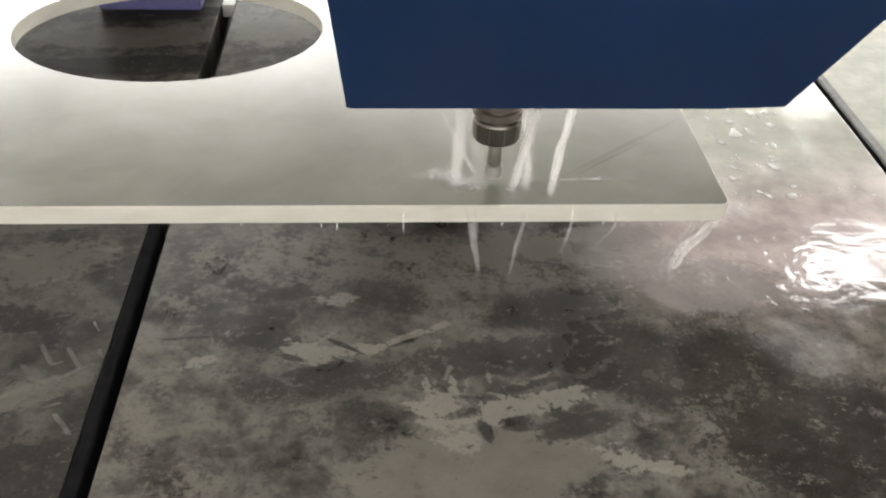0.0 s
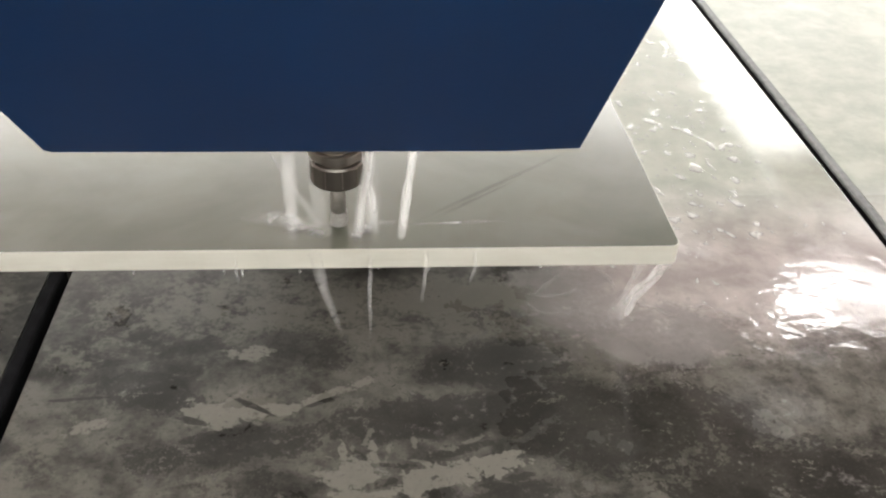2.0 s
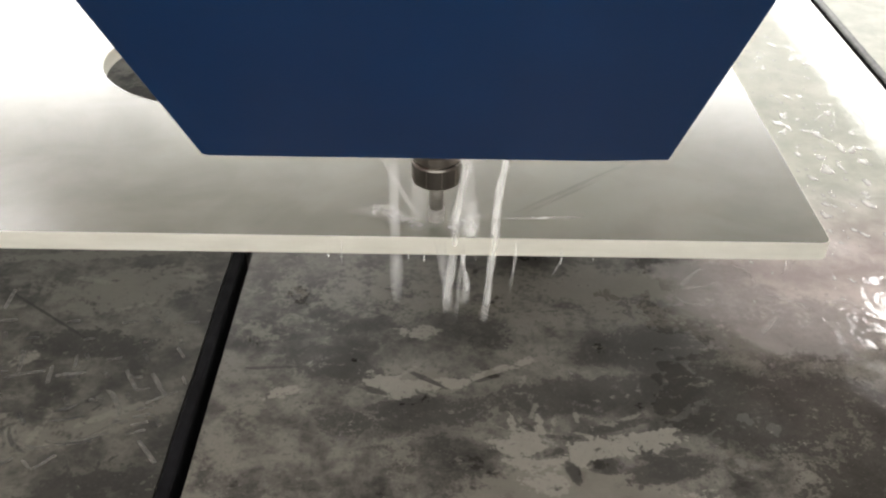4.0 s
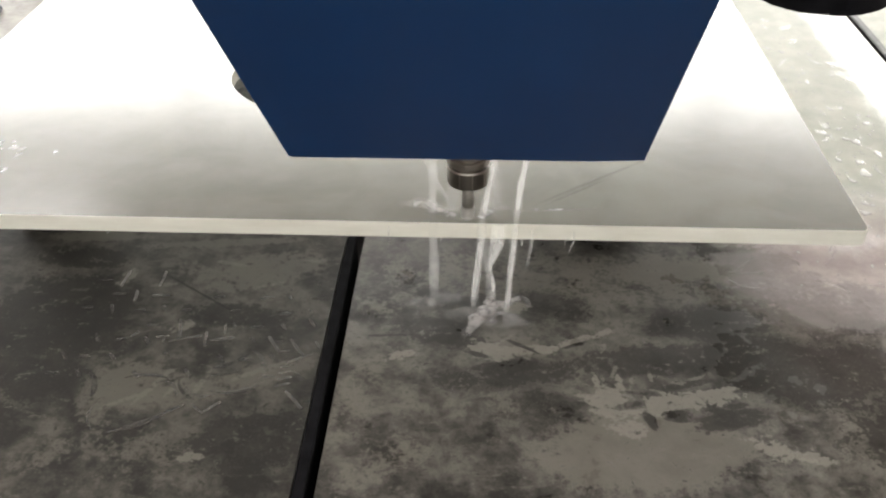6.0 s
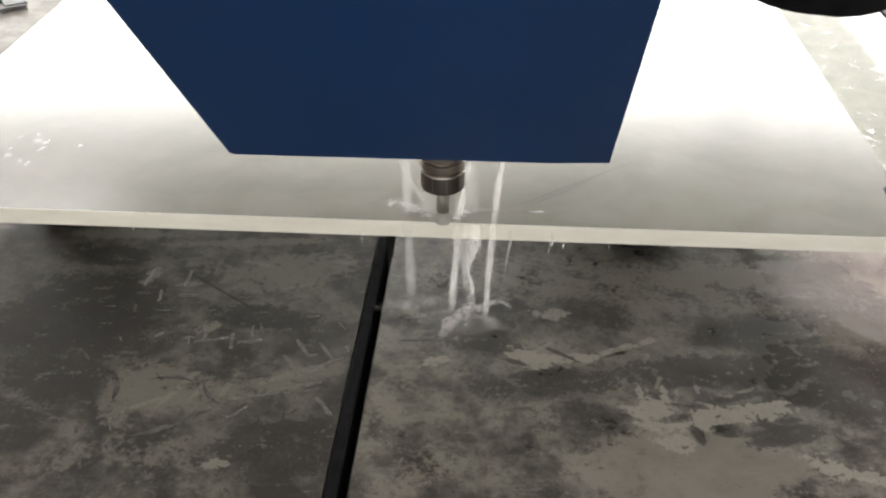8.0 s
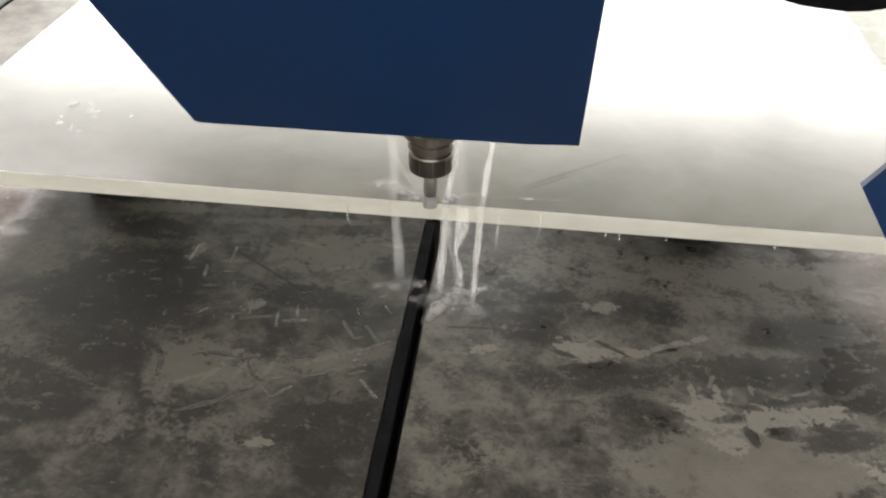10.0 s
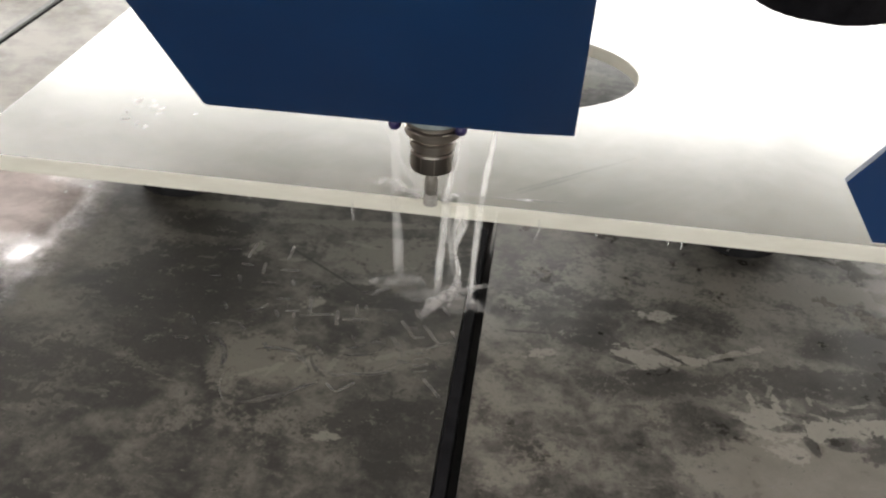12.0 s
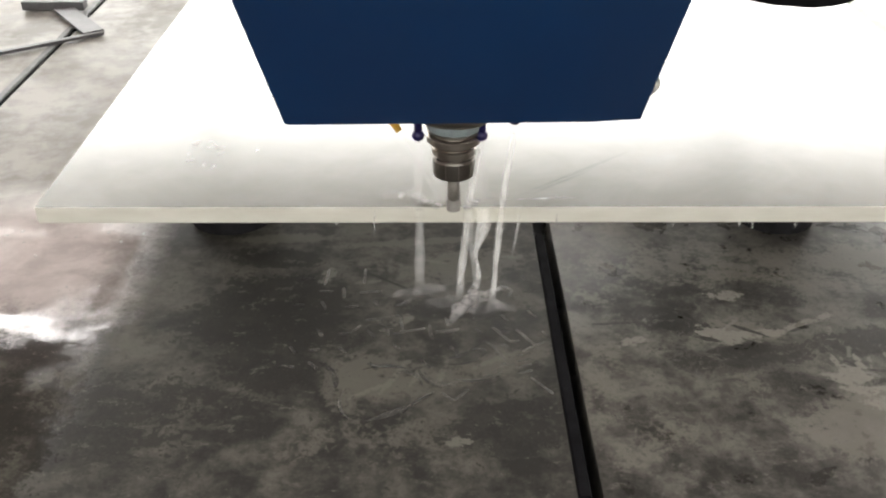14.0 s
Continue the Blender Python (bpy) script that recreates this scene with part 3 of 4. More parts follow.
def room():
    f = link_mesh("floor", box(X0, X1, Y0, Y1, FLOOR_Z - 0.1, FLOOR_Z), FLOOR)
    tagged(f, "grey concrete workshop floor", "floor", kind="structure")
    c = link_mesh("ceiling", box(X0, X1, Y0, Y1, Z1, Z1 + 0.1), CEILING)
    tagged(c, "dull grey workshop ceiling", "ceiling", kind="structure")
    for n, b in (("wall_south", (X0 - 0.2, X1 + 0.2, Y0 - 0.2, Y0, FLOOR_Z, Z1)), ("wall_east", (X1, X1 + 0.2, Y0, Y1, FLOOR_Z, Z1)), ("wall_west", (X0 - 0.2, X0, Y0, Y1, FLOOR_Z, Z1))):
        tagged(link_mesh(n, box(*b), WALL), "plain dull plastered workshop wall", "wall", kind="structure")
    # north wall with a broad daylight opening
    ox0, ox1, oz0, oz1 = -3.9, 3.9, -0.5, 1.69
    bm = box(X0 - 0.2, X1 + 0.2, Y1, Y1 + 0.2, oz1, Z1)
    box(X0 - 0.2, ox0, Y1, Y1 + 0.2, FLOOR_Z, oz1, bm=bm)
    box(ox1, X1 + 0.2, Y1, Y1 + 0.2, FLOOR_Z, oz1, bm=bm)
    box(ox0, ox1, Y1, Y1 + 0.2, FLOOR_Z, oz0, bm=bm)
    tagged(link_mesh("wall_north", bm, WALL), "plastered workshop wall with a broad window band", "wall", kind="structure")
    w = thing("window_1", "broad bright workshop window in a steel frame", "window", kind="structure")
    n = 6
    for i in range(n):
        a = ox0 + (ox1 - ox0) * i / n
        e = ox0 + (ox1 - ox0) * (i + 1) / n
        part("pane", box(a + 0.02, e - 0.02, Y1 + 0.09, Y1 + 0.10, oz0 + 0.03, oz1 - 0.03), DAYLIGHT, w)
    for i in range(n + 1):
        a = ox0 + (ox1 - ox0) * i / n
        part("mullion", box(a - 0.02, a + 0.02, Y1 + 0.06, Y1 + 0.12, oz0, oz1, 0.004), FRAME, w)
    part("window_sill", box(ox0, ox1, Y1 - 0.05, Y1 + 0.06, oz0 - 0.03, oz0 + 0.02, 0.005), FRAME, w)
    # unseen south window, added as fill light for the front glass edge
    s2 = thing("window_2", "unseen window added as fill light for the front of the machine", "window", kind="structure")
    for i in range(4):
        a = -3.2 + 1.6 * i
        part("pane", box(a + 0.03, a + 1.57, Y0 + 0.01, Y0 + 0.02, 0.35, 2.3), SOUTH_FILL, s2)
    for i in range(5):
        part("mullion", box(-3.23 + 1.6 * i, -3.17 + 1.6 * i, Y0 + 0.002, Y0 + 0.04, 0.30, 2.35, 0.004), FRAME, s2)
    part("window_sill", box(-3.3, 3.3, Y0 + 0.002, Y0 + 0.09, 0.27, 0.30, 0.004), FRAME, s2)
    for lx, lz, lh in ((-2.62, 2.435, 0.08), (3.38, 2.515, 0.17)):
        s = thing("strip_lamp", "long white strip lamp on the wall above the window", "lamp", "strip lamps")
        s.location = (lx, Y1 - 0.07, lz)
        part("housing", box(-0.80, 0.80, 0.0, 0.06, -lh - 0.03, lh + 0.03, 0.01), FRAME, s)
        part("tube", box(-0.78, 0.78, -0.03, 0.0, -lh, lh, 0.01), STRIP, s)
    # grid of unseen ceiling lamps, added for soft overall fill
    for i in range(4):
        for j in range(4):
            c = thing("ceiling_lamp", "flat white ceiling lamp, unseen, added as fill light", "lamp", "ceiling lamps")
            c.location = (-3.3 + 2.2 * i, -3.3 + 1.75 * j, Z1)
            part("housing", box(-0.65, 0.65, -0.35, 0.35, -0.05, 0.0, 0.01), FRAME, c)
            part("diffuser", box(-0.60, 0.60, -0.30, 0.30, -0.065, -0.05, 0.005), CEIL_FILL, c)


room()

# ---- the machine table: stone slabs with slots between them ----
SLOTS = [(-0.960, -0.936), (-0.025, -0.001), (0.917, 0.941)]
TY0, TY1 = -0.52, 1.85


def machine_table():
    t = thing("machine_table", "wet grey stone machine table with black slots", "machine table")
    edges = [-2.3] + [e for s in SLOTS for e in s] + [2.3]
    for i in range(0, len(edges), 2):
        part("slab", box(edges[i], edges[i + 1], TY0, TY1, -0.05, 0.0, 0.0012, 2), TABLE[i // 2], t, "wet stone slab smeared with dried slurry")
    part("bed", box(-2.3, 2.3, TY0, TY1, -0.20, -0.052, 0.004), SLOT_METAL, t, "dark steel bed under the slabs")
    for x in (-2.1, 2.1):
        for y in (TY0 + 0.15, TY1 - 0.15):
            part("leg", box(x - 0.08, x + 0.08, y - 0.08, y + 0.08, FLOOR_Z, -0.20, 0.006), FRAME, t)
    return t


machine_table()


def strip_mesh(x0, x1, y0, y1, z0, z1, rng):
    """A long strip, cut a little unevenly along its edges."""
    bm = bmesh.new()
    n = max(8, int((y1 - y0) / 0.012))
    rows = []
    for i in range(n + 1):
        y = y0 + (y1 - y0) * i / n
        a, b = x0 + rng.uniform(0, 0.0018), x1 - rng.uniform(0, 0.0006)
        dz = rng.uniform(-0.0006, 0.0006)
        rows.append([bm.verts.new(p) for p in ((a, y, z0), (b, y, z0), (b, y, z1 + dz - 0.0015), (b - 0.0015, y, z1 + dz), (a + 0.002, y, z1 + dz), (a, y, z1 + dz - 0.002))])
    for lo, hi in zip(rows, rows[1:]):
        for i in range(6):
            bm.faces.new((lo[i], lo[(i + 1) % 6], hi[(i + 1) % 6], hi[i]))
    bm.faces.new(rows[0])
    bm.faces.new(rows[-1][::-1])
    bmesh.ops.recalc_face_normals(bm, faces=bm.faces[:])
    return bm


def slot_strip(x0, x1, y0, y1, z0, z1, mat, label, seed):
    """A rubber strip standing in a slot: a body as black as the slot's shade and a worn crown."""
    rng = random.Random(seed)
    st = thing("sealing_strip", label, "sealing strip")
    # the grey strips' bodies are black too, painting the shade in the gap
    part("body", strip_mesh(x0 + 0.0008, x1 - 0.0004, y0, y1, z0, z1 - 0.005, rng), FOAM_RUBBER, st, "black rubber body, also standing for the slot's shade")
    part("crown", strip_mesh(x0, x1, y0 + 0.001, y1 - 0.001, z1 - 0.0048, z1, rng), mat, st, "worn upper face")
    return st


slot_strip(-0.0248, -0.0115, -0.302, 0.178, -0.0515, 0.0012, FOAM_RUBBER, "black foam rubber strip lying in the middle table slot", 3)
plug = link_mesh("slot_plug", box(-0.0235, -0.0025, 0.80, 0.90, -0.020, 0.003, 0.0015), make_plain("bright_zinc", (0.62, 0.61, 0.58), 0.4, 0.2, 30))
tagged(plug, "pale zinc plug set in the middle table slot", "slot plug")
slot_strip(-0.9595, -0.9450, TY0 + 0.01, TY1 - 0.01, -0.0515, 0.003, GREY_RUBBER, "grey worn rubber strip in a table slot", 4)
slot_strip(0.9265, 0.9405, TY0 + 0.01, TY1 - 0.01, -0.0515, 0.002, GREY_RUBBER, "grey worn rubber strip in a table slot", 5)

# ---- the glass worktop on its supports ----
GX0, GX1, GY1, GZ0, GZ1 = -0.615, 0.590, 1.02, 0.123, 0.143
HOLE = (-0.0200, 0.397, 0.193, 0.146)


def glass_worktop():
    """A slab with rounded corners and an oval sink hole; faces bridge the outline and the oval."""
    n = 160
    hx, hy, ha, hb = HOLE
    out, hole = [], []
    for i in range(n):
        a = 2 * math.pi * i / n
        c, s = math.cos(a), math.sin(a)
        hole.append((hx + ha * c, hy + hb * s))
        d = min((GX1 - hx) / c if c > 1e-9 else 1e9, (GX0 - hx) / c if c < -1e-9 else 1e9, (GY1 - hy) / s if s > 1e-9 else 1e9, (0 - hy) / s if s < -1e-9 else 1e9)
        out.append([hx + d * c, hy + d * s])
    for cx, cy in ((GX0, 0), (GX1, 0), (GX1, GY1), (GX0, GY1)):
        k = min(range(n), key=lambda i: (out[i][0] - cx) ** 2 + (out[i][1] - cy) ** 2)
        out[k] = [cx, cy]
    bm = bmesh.new()
    lay = []
    for z in (GZ0, GZ1):
        lay.append(([bm.verts.new((x, y, z)) for x, y in out], [bm.verts.new((x, y, z)) for x, y in hole]))
    (o0, h0), (o1, h1) = lay
    for i in range(n):
        j = (i + 1) % n
        bm.faces.new((o1[i], o1[j], h1[j], h1[i]))
        bm.faces.new((o0[j], o0[i], h0[i], h0[j]))
        bm.faces.new((o0[i], o0[j], o1[j], o1[i])).material_index = 1
        bm.faces.new((h0[j], h0[i], h1[i], h1[j])).material_index = 1
    bmesh.ops.recalc_face_normals(bm, faces=bm.faces[:])
    square = ((GX0, 0), (GX1, 0), (GX1, GY1), (GX0, GY1))
    corners = [e for e in bm.edges if abs(e.verts[0].co.z - e.verts[1].co.z) > 0.01 and any(abs(e.verts[0].co.x - cx) + abs(e.verts[0].co.y - cy) < 1e-5 for cx, cy in square)]
    # the front corner where the grinding began is already rounded
    done = [e for e in corners if e.verts[0].co.x > 0 and e.verts[0].co.y < 0.1]
    bmesh.ops.bevel(bm, geom=[e for e in corners if e not in done], offset=0.004, segments=3, affect="EDGES", profile=0.5, material=1)
    bmesh.ops.bevel(bm, geom=[e for e in done if e.is_valid], offset=0.010, segments=5, affect="EDGES", profile=0.5, material=1)
    rims = [e for e in bm.edges if len(e.link_faces) == 2 and abs(e.link_faces[0].normal.z - e.link_faces[1].normal.z) > 0.8 and abs(abs(e.link_faces[0].normal.z) + abs(e.link_faces[1].normal.z) - 1) < 0.2]
    bmesh.ops.bevel(bm, geom=rims, offset=0.0011, segments=2, affect="EDGES", profile=0.5, material=1)

    def piece(f):
        if f.material_index == 0 or abs(f.normal.z) > 0.99:
            return "slab"
        c = f.calc_center_median()
        return "sink_rim" if ((c.x - hx) / ha) ** 2 + ((c.y - hy) / hb) ** 2 < 1.2 else "ground_edge"
    top = thing("glass_worktop", "thick milky white glass worktop with an oval sink hole, wet", "worktop")
    for name, mat, label in (("slab", GLASS_TOP, "milky wet glass slab"), ("ground_edge", GLASS_EDGE, "frosted ground outer edge"), ("sink_rim", SINK_RIM, "polished rim of the sink hole")):
        own = bm.copy()
        bmesh.ops.delete(own, geom=[f for f in own.faces if piece(f) != name], context="FACES")
        for f in own.faces:
            f.material_index = 0
        ob = part(name, own, mat, top, label)
        ob.visible_shadow = False
    bm.free()
    return top


glass_worktop()


def support_pod(x, y, r):
    p = thing("support_pod", "black round rubber support pod under the glass worktop", "support pod", "support pods", (x, y, 0))
    part("base", lathe([(r, 0.0), (r, 0.016), (r - 0.004, 0.020), (r - 0.012, 0.020)]), RUBBER, p, smooth=False)
    part("body", lathe([(r - 0.012, 0.020), (r - 0.014, 0.095), (r - 0.010, 0.100)]), RUBBER, p)
    part("suction_cup", lathe([(r - 0.010, 0.100), (r - 0.002, 0.108), (r, 0.118), (r - 0.002, GZ0)]), FOAM_RUBBER, p)
    return p


support_pod(-0.448, 0.236, 0.060)
support_pod(0.319, 0.232, 0.056)

vb = thing("support_block", "violet blue plastic block under the glass worktop", "support block", at=(-0.14, 0.84, 0))
part("body", box(-0.085, 0.085, -0.06, 0.06, 0.0, 0.105, 0.005), VIOLET_BLOCK, vb)
part("pad", box(-0.075, 0.075, -0.05, 0.05, 0.105, GZ0, 0.003), RUBBER, vb)


def angle_bracket():
    b = thing("angle_bracket", "wet galvanised steel angle lying across the table slot", "steel angle", at=(-0.869, 1.0, 0.003))
    d = Vector((-0.205, -0.15, 0)).normalized()
    turn = math.degrees(math.atan2(d.y, d.x))
    m = pose(0, 0, 0, 0, 0, turn)
    a = box(0.0, 0.40, -0.002, 0.011, 0.0, 0.007, 0.0012)
    bmesh.ops.transform(a, matrix=m, verts=a.verts[:])
    part("long_bar", a, GALVANISED, b)
    d2 = Vector((-0.118, 0.16, 0)).normalized()
    m2 = pose(0, 0, 0.003, 0, 0, math.degrees(math.atan2(d2.y, d2.x)))
    a = box(0.0, 0.21, -0.004, 0.040, 0.0, 0.006, 0.0012)
    bmesh.ops.transform(a, matrix=m2, verts=a.verts[:])
    part("flat_plate", a, GALVANISED, b)
    a = box(-0.23, -0.09, 0.155, 0.185, 0.0, 0.02, 0.003)
    part("cross_foot", a, GALVANISED, b)
    return b


angle_bracket()

# ---- the milling head (its own origin is the tip axis, at table height) ----
HEAD_X = [(0, 0.359), (1, 0.3258), (2, 0.2880), (2.5, 0.2714), (3, 0.2534), (5.5, 0.1597), (6.5, 0.1256), (7, 0.1096), (8, 0.0735), (11, -0.0332), (12.5, -0.0863), (14, -0.1393)]
HEAD_Y = [(0, 0.0442), (1, 0.0421), (2, 0.0358), (3, 0.0316), (5.5, 0.011), (7, 0.003), (8, -0.0036), (11, -0.0085), (12.5, -0.0077), (14, -0.0040)]
JET_Y = [(0, 0.020), (2.5, 0.013), (6.5, 0.006), (8, 0.003), (11, -0.004), (14, -0.006)]
HEAD_Z = [(0, 0.0046), (1, 0.0), (2, 0.0025), (3, 0.0045), (7, 0.0040), (8, 0.0026), (11, 0.0), (14, -0.001)]


def HX(t):
    return float(np.interp(t, [a for a, _ in HEAD_X], [b for _, b in HEAD_X]))


def panel(corners, thick, bm=None):
    """A sheet-metal panel from four corners, thick along its normal, with softened edges."""
    own = bmesh.new()
    p = [Vector(c) for c in corners]
    n = (p[1] - p[0]).cross(p[-1] - p[0]).normalized() * thick
    k = len(p)
    lo = [own.verts.new(c) for c in p]
    hi = [own.verts.new(c + n) for c in p]
    own.faces.new(lo[::-1])
    own.faces.new(hi)
    for i in range(k):
        own.faces.new((lo[i], lo[(i + 1) % k], hi[(i + 1) % k], hi[i]))
    bmesh.ops.recalc_face_normals(own, faces=own.faces[:])
    bmesh.ops.bevel(own, geom=own.edges[:], offset=thick * 0.3, segments=2, affect="EDGES")
    return own if bm is None else join(bm, own)


def sloped_cover(parent, length=0.34, back=0.16):
    """A blue spindle cover whose front leans out towards the top; its lower edge is a little askew."""
    c = new("spindle_cover")
    c.parent = parent
    c["label"] = "blue enamelled sheet-metal spindle cover"
    a, b = Vector((-0.1310, -0.2772, 0.3735)), Vector((0.1283, -0.2993, 0.3876))
    up = Vector((-0.022, -0.655, 0.755)) * length
    th = 0.003
    part("front_panel", panel([a + up * 0.008, a + (b - a) * 0.012, a + (b - a) * 0.86 - up * 0.008, b + up * 0.002, b + up, a + up], -th), BLUE, c)
    zt = (a + up).z
    for p, s in ((a, 1), (b, -1)):
        q = p + Vector((s * 0.001, 0.004, 0.004))
        r = Vector((p.x * 0.80, back, 0.45))
        part("side_panel", panel([q, r, Vector((r.x, back, zt)), q + up * 0.98], s * th), BLUE, c)
    part("top_panel", panel([a + up * 0.985, b + up * 0.985, Vector((0.10, back, zt)), Vector((-0.105, back, zt))], -th), BLUE, c)
    return c


def milling_head():
    h = thing("milling_head", "blue milling head with a steel collet and grinding tool", "milling head", at=(HX(0), 0.045, 0))
    sloped_cover(h)
    part("spindle_body", lathe([(0.044, 0.262), (0.046, 0.268), (0.046, 0.60)], 48), STEEL, h, "turned steel spindle body", True)
    part("nose_flange", lathe([(0.0290, 0.2460), (0.0300, 0.2470), (0.0310, 0.2530), (0.0335, 0.2540), (0.0335, 0.262)], 48), CREAM, h, "pale enamelled spindle nose")
    part("nose_ring", lathe([(0.0225, 0.2305), (0.0292, 0.2310), (0.0300, 0.2320), (0.0300, 0.2385), (0.0290, 0.2395), (0.0255, 0.2400), (0.0255, 0.2425), (0.0298, 0.2430), (0.0298, 0.2455), (0.0290, 0.2460)], 48), STEEL, h, "bright turned ring")
    part("neck", lathe([(0.0190, 0.2115), (0.0190, 0.2150), (0.0235, 0.2158), (0.0242, 0.2168), (0.0242, 0.2235), (0.0232, 0.2245), (0.0212, 0.2250), (0.0225, 0.2305)], 48), STEEL, h, "grooved steel neck")
    nut = lathe([(0.0205, 0.1895), (0.0225, 0.1905), (0.0231, 0.193), (0.0231, 0.2095), (0.0222, 0.2115), (0.0190, 0.2115)], 48)
    part("collet_nut", nut, DARK_STEEL, h, "dark steel collet nut")
    # thin bright ribs shaped to give the nut its vertical highlights
    for k in range(10):
        glint_bar = box(-0.0006, 0.0006, -0.0235, -0.0222, 0.1925, 0.2090, 0.0003)
        bmesh.ops.rotate(glint_bar, cent=(0, 0, 0), matrix=Matrix.Rotation(2 * math.pi * (k + 0.35) / 10, 3, "Z"), verts=glint_bar.verts[:])
        part("key_rib", glint_bar, STEEL, h)
    part("tool_shank", lathe([(0.0066, 0.158), (0.0068, 0.190)], 24), TOOL, h, "grey steel tool shank", True)
    part("grinding_bit", lathe([(0.0066, GZ1 + 0.0006), (0.0078, GZ1 + 0.0014), (0.0078, 0.1575), (0.0066, 0.158)], 24), ABRASIVE, h, "pale diamond grinding bit")
    for x, y in ((-0.0385, -0.012), (0.0290, -0.012)):
        ball = bmesh.new()
        bmesh.ops.create_uvsphere(ball, u_segments=20, v_segments=12, radius=0.0068, matrix=pose(x, y, 0.2415))
        join(ball, lathe([(0.0030, 0.2355), (0.0042, 0.2375)], 16, x, y))
        join(ball, lathe([(0.0045, 0.2465), (0.0045, 0.275)], 16, x, y))
        part("coolant_nozzle", ball, PURPLE, h, "violet ball-jointed coolant nozzle", True)
    part("brass_nozzle", tube([(-0.0720, 0.006, 0.262), (-0.0655, 0.003, 0.250), (-0.0590, 0.0, 0.2405)], [0.0052, 0.0050, 0.0034], 14), YELLOW, h, "yellow brass air nozzle", True)
    part("coolant_nozzle", tube([(0.066, 0.0, 0.275), (0.0645, 0.0, 0.250)], 0.0055, 14), PURPLE, h, "violet ball-jointed coolant nozzle", True)
    # hidden hoses, added only to mirror as dark lines in the glass
    for k in range(2):
        part("coolant_hose", tube([(0.055 + 0.022 * k, 0.29, 0.46), (0.087 + 0.022 * k, 0.302, 0.335), (0.150 + 0.022 * k, 0.365, 0.328), (0.227 + 0.022 * k, 0.433, 0.335), (0.24 + 0.022 * k, 0.45, 0.60)], 0.0055, 10), RUBBER, h, "thin black unseen hose added for its reflection", True)
    # the neighbouring head on the same carriage
    rng = random.Random(8)
    skirt = bmesh.new()
    segs, r = 72, 0.080
    lo, hi, lo2 = [], [], []
    for i in range(segs):
        a = 2 * math.pi * i / segs
        z = 0.3355 + rng.uniform(-0.0005, 0.0005)
        lo.append(skirt.verts.new((0.405 + r * math.cos(a), 0.205 + r * math.sin(a), z)))
        lo2.append(skirt.verts.new((0.405 + 0.7 * r * math.cos(a), 0.205 + 0.7 * r * math.sin(a), z)))
        hi.append(skirt.verts.new((0.405 + r * math.cos(a), 0.205 + r * math.sin(a), 0.46)))
    for i in range(segs):
        j = (i + 1) % segs
        skirt.faces.new((lo[i], lo[j], hi[j], hi[i]))
        skirt.faces.new((lo[j], lo[i], lo2[i], lo2[j]))
    skirt.faces.new(lo2[::-1])
    skirt.faces.new(hi)
    part("brush_skirt", skirt, FOAM_RUBBER, h, "round black bristle skirt")
    part("side_spindle", lathe([(0.05, 0.455), (0.05, 0.62)], 40, 0.405, 0.205), STEEL, h, "", True)
    cov = bmesh.new()
    for y0, y1 in ((-0.334, -0.329),):
        ring = [(0.293, 0.392), (0.325, 0.345), (0.50, 0.345), (0.53, 0.392), (0.50, 0.60), (0.40, 0.60)]
        f = [cov.verts.new((x, y0 - 0.25 * (z - 0.392), z)) for x, z in ring]
        g = [cov.verts.new((x, y1 - 0.25 * (z - 0.392), z)) for x, z in ring]
        cov.faces.new(f[::-1])
        cov.faces.new(g)
        for i in range(6):
            j = (i + 1) % 6
            cov.faces.new((f[i], f[j], g[j], g[i]))
    bmesh.ops.recalc_face_normals(cov, faces=cov.faces[:])
    part("side_shield", cov, BLUE, h, "blue enamelled side shield")
    part("carriage_plate", box(-0.17, 0.56, 0.165, 0.34, 0.60, 0.64, 0.004), FRAME, h, "dark carriage plate carrying the heads")
    part("shield_arm", box(0.44, 0.47, -0.372, 0.18, 0.592, 0.602, 0.002), FRAME, h)
    return h


HEAD = milling_head()

# ---- coolant water ----
def stream(name, points, r0, r1, seed, mat=JET, sway=0.0006, parent=None, n=22, flat=1.0, fade=0.0):
    """A stream along a broken line, swaying and swelling a little."""
    rng = random.Random(seed)
    p1, p2, q = rng.uniform(0, 6.28), rng.uniform(0, 6.28), rng.uniform(0, 6.28)
    marks = [Vector(p) for p in points]
    run = [0.0]
    for u, w in zip(marks, marks[1:]):
        run.append(run[-1] + (w - u).length)
    pts, rad = [], []
    for i in range(n):
        f = i / (n - 1)
        c = [float(np.interp(f * run[-1], run, [p[k] for p in marks])) for k in range(3)]
        w = sway * min(1, 3 * f)
        pts.append((c[0] + w * (0.6 * math.sin(5 * f + p1) + 0.4 * math.sin(13 * f + p2)), c[1] + 0.5 * w * math.sin(7 * f + p2), c[2]))
        r = r0 + (r1 - r0) * f if not isinstance(r0, (list, tuple)) else float(np.interp(f, [j / (len(r0) - 1) for j in range(len(r0))], r0))
        rad.append(r * (1 + 0.10 * math.sin(9 * f + q) + 0.08 * math.sin(23 * f + p1)))
    bm = tube(pts, rad, 16, flat=flat)
    lay = bm.verts.layers.float["thick"]
    for i, vert in enumerate(bm.verts):
        if fade:
            vert[lay] *= min(1.0, (1 - (i // 16) / (n - 1)) / fade)
    return part(name, bm, mat, parent, smooth=True)


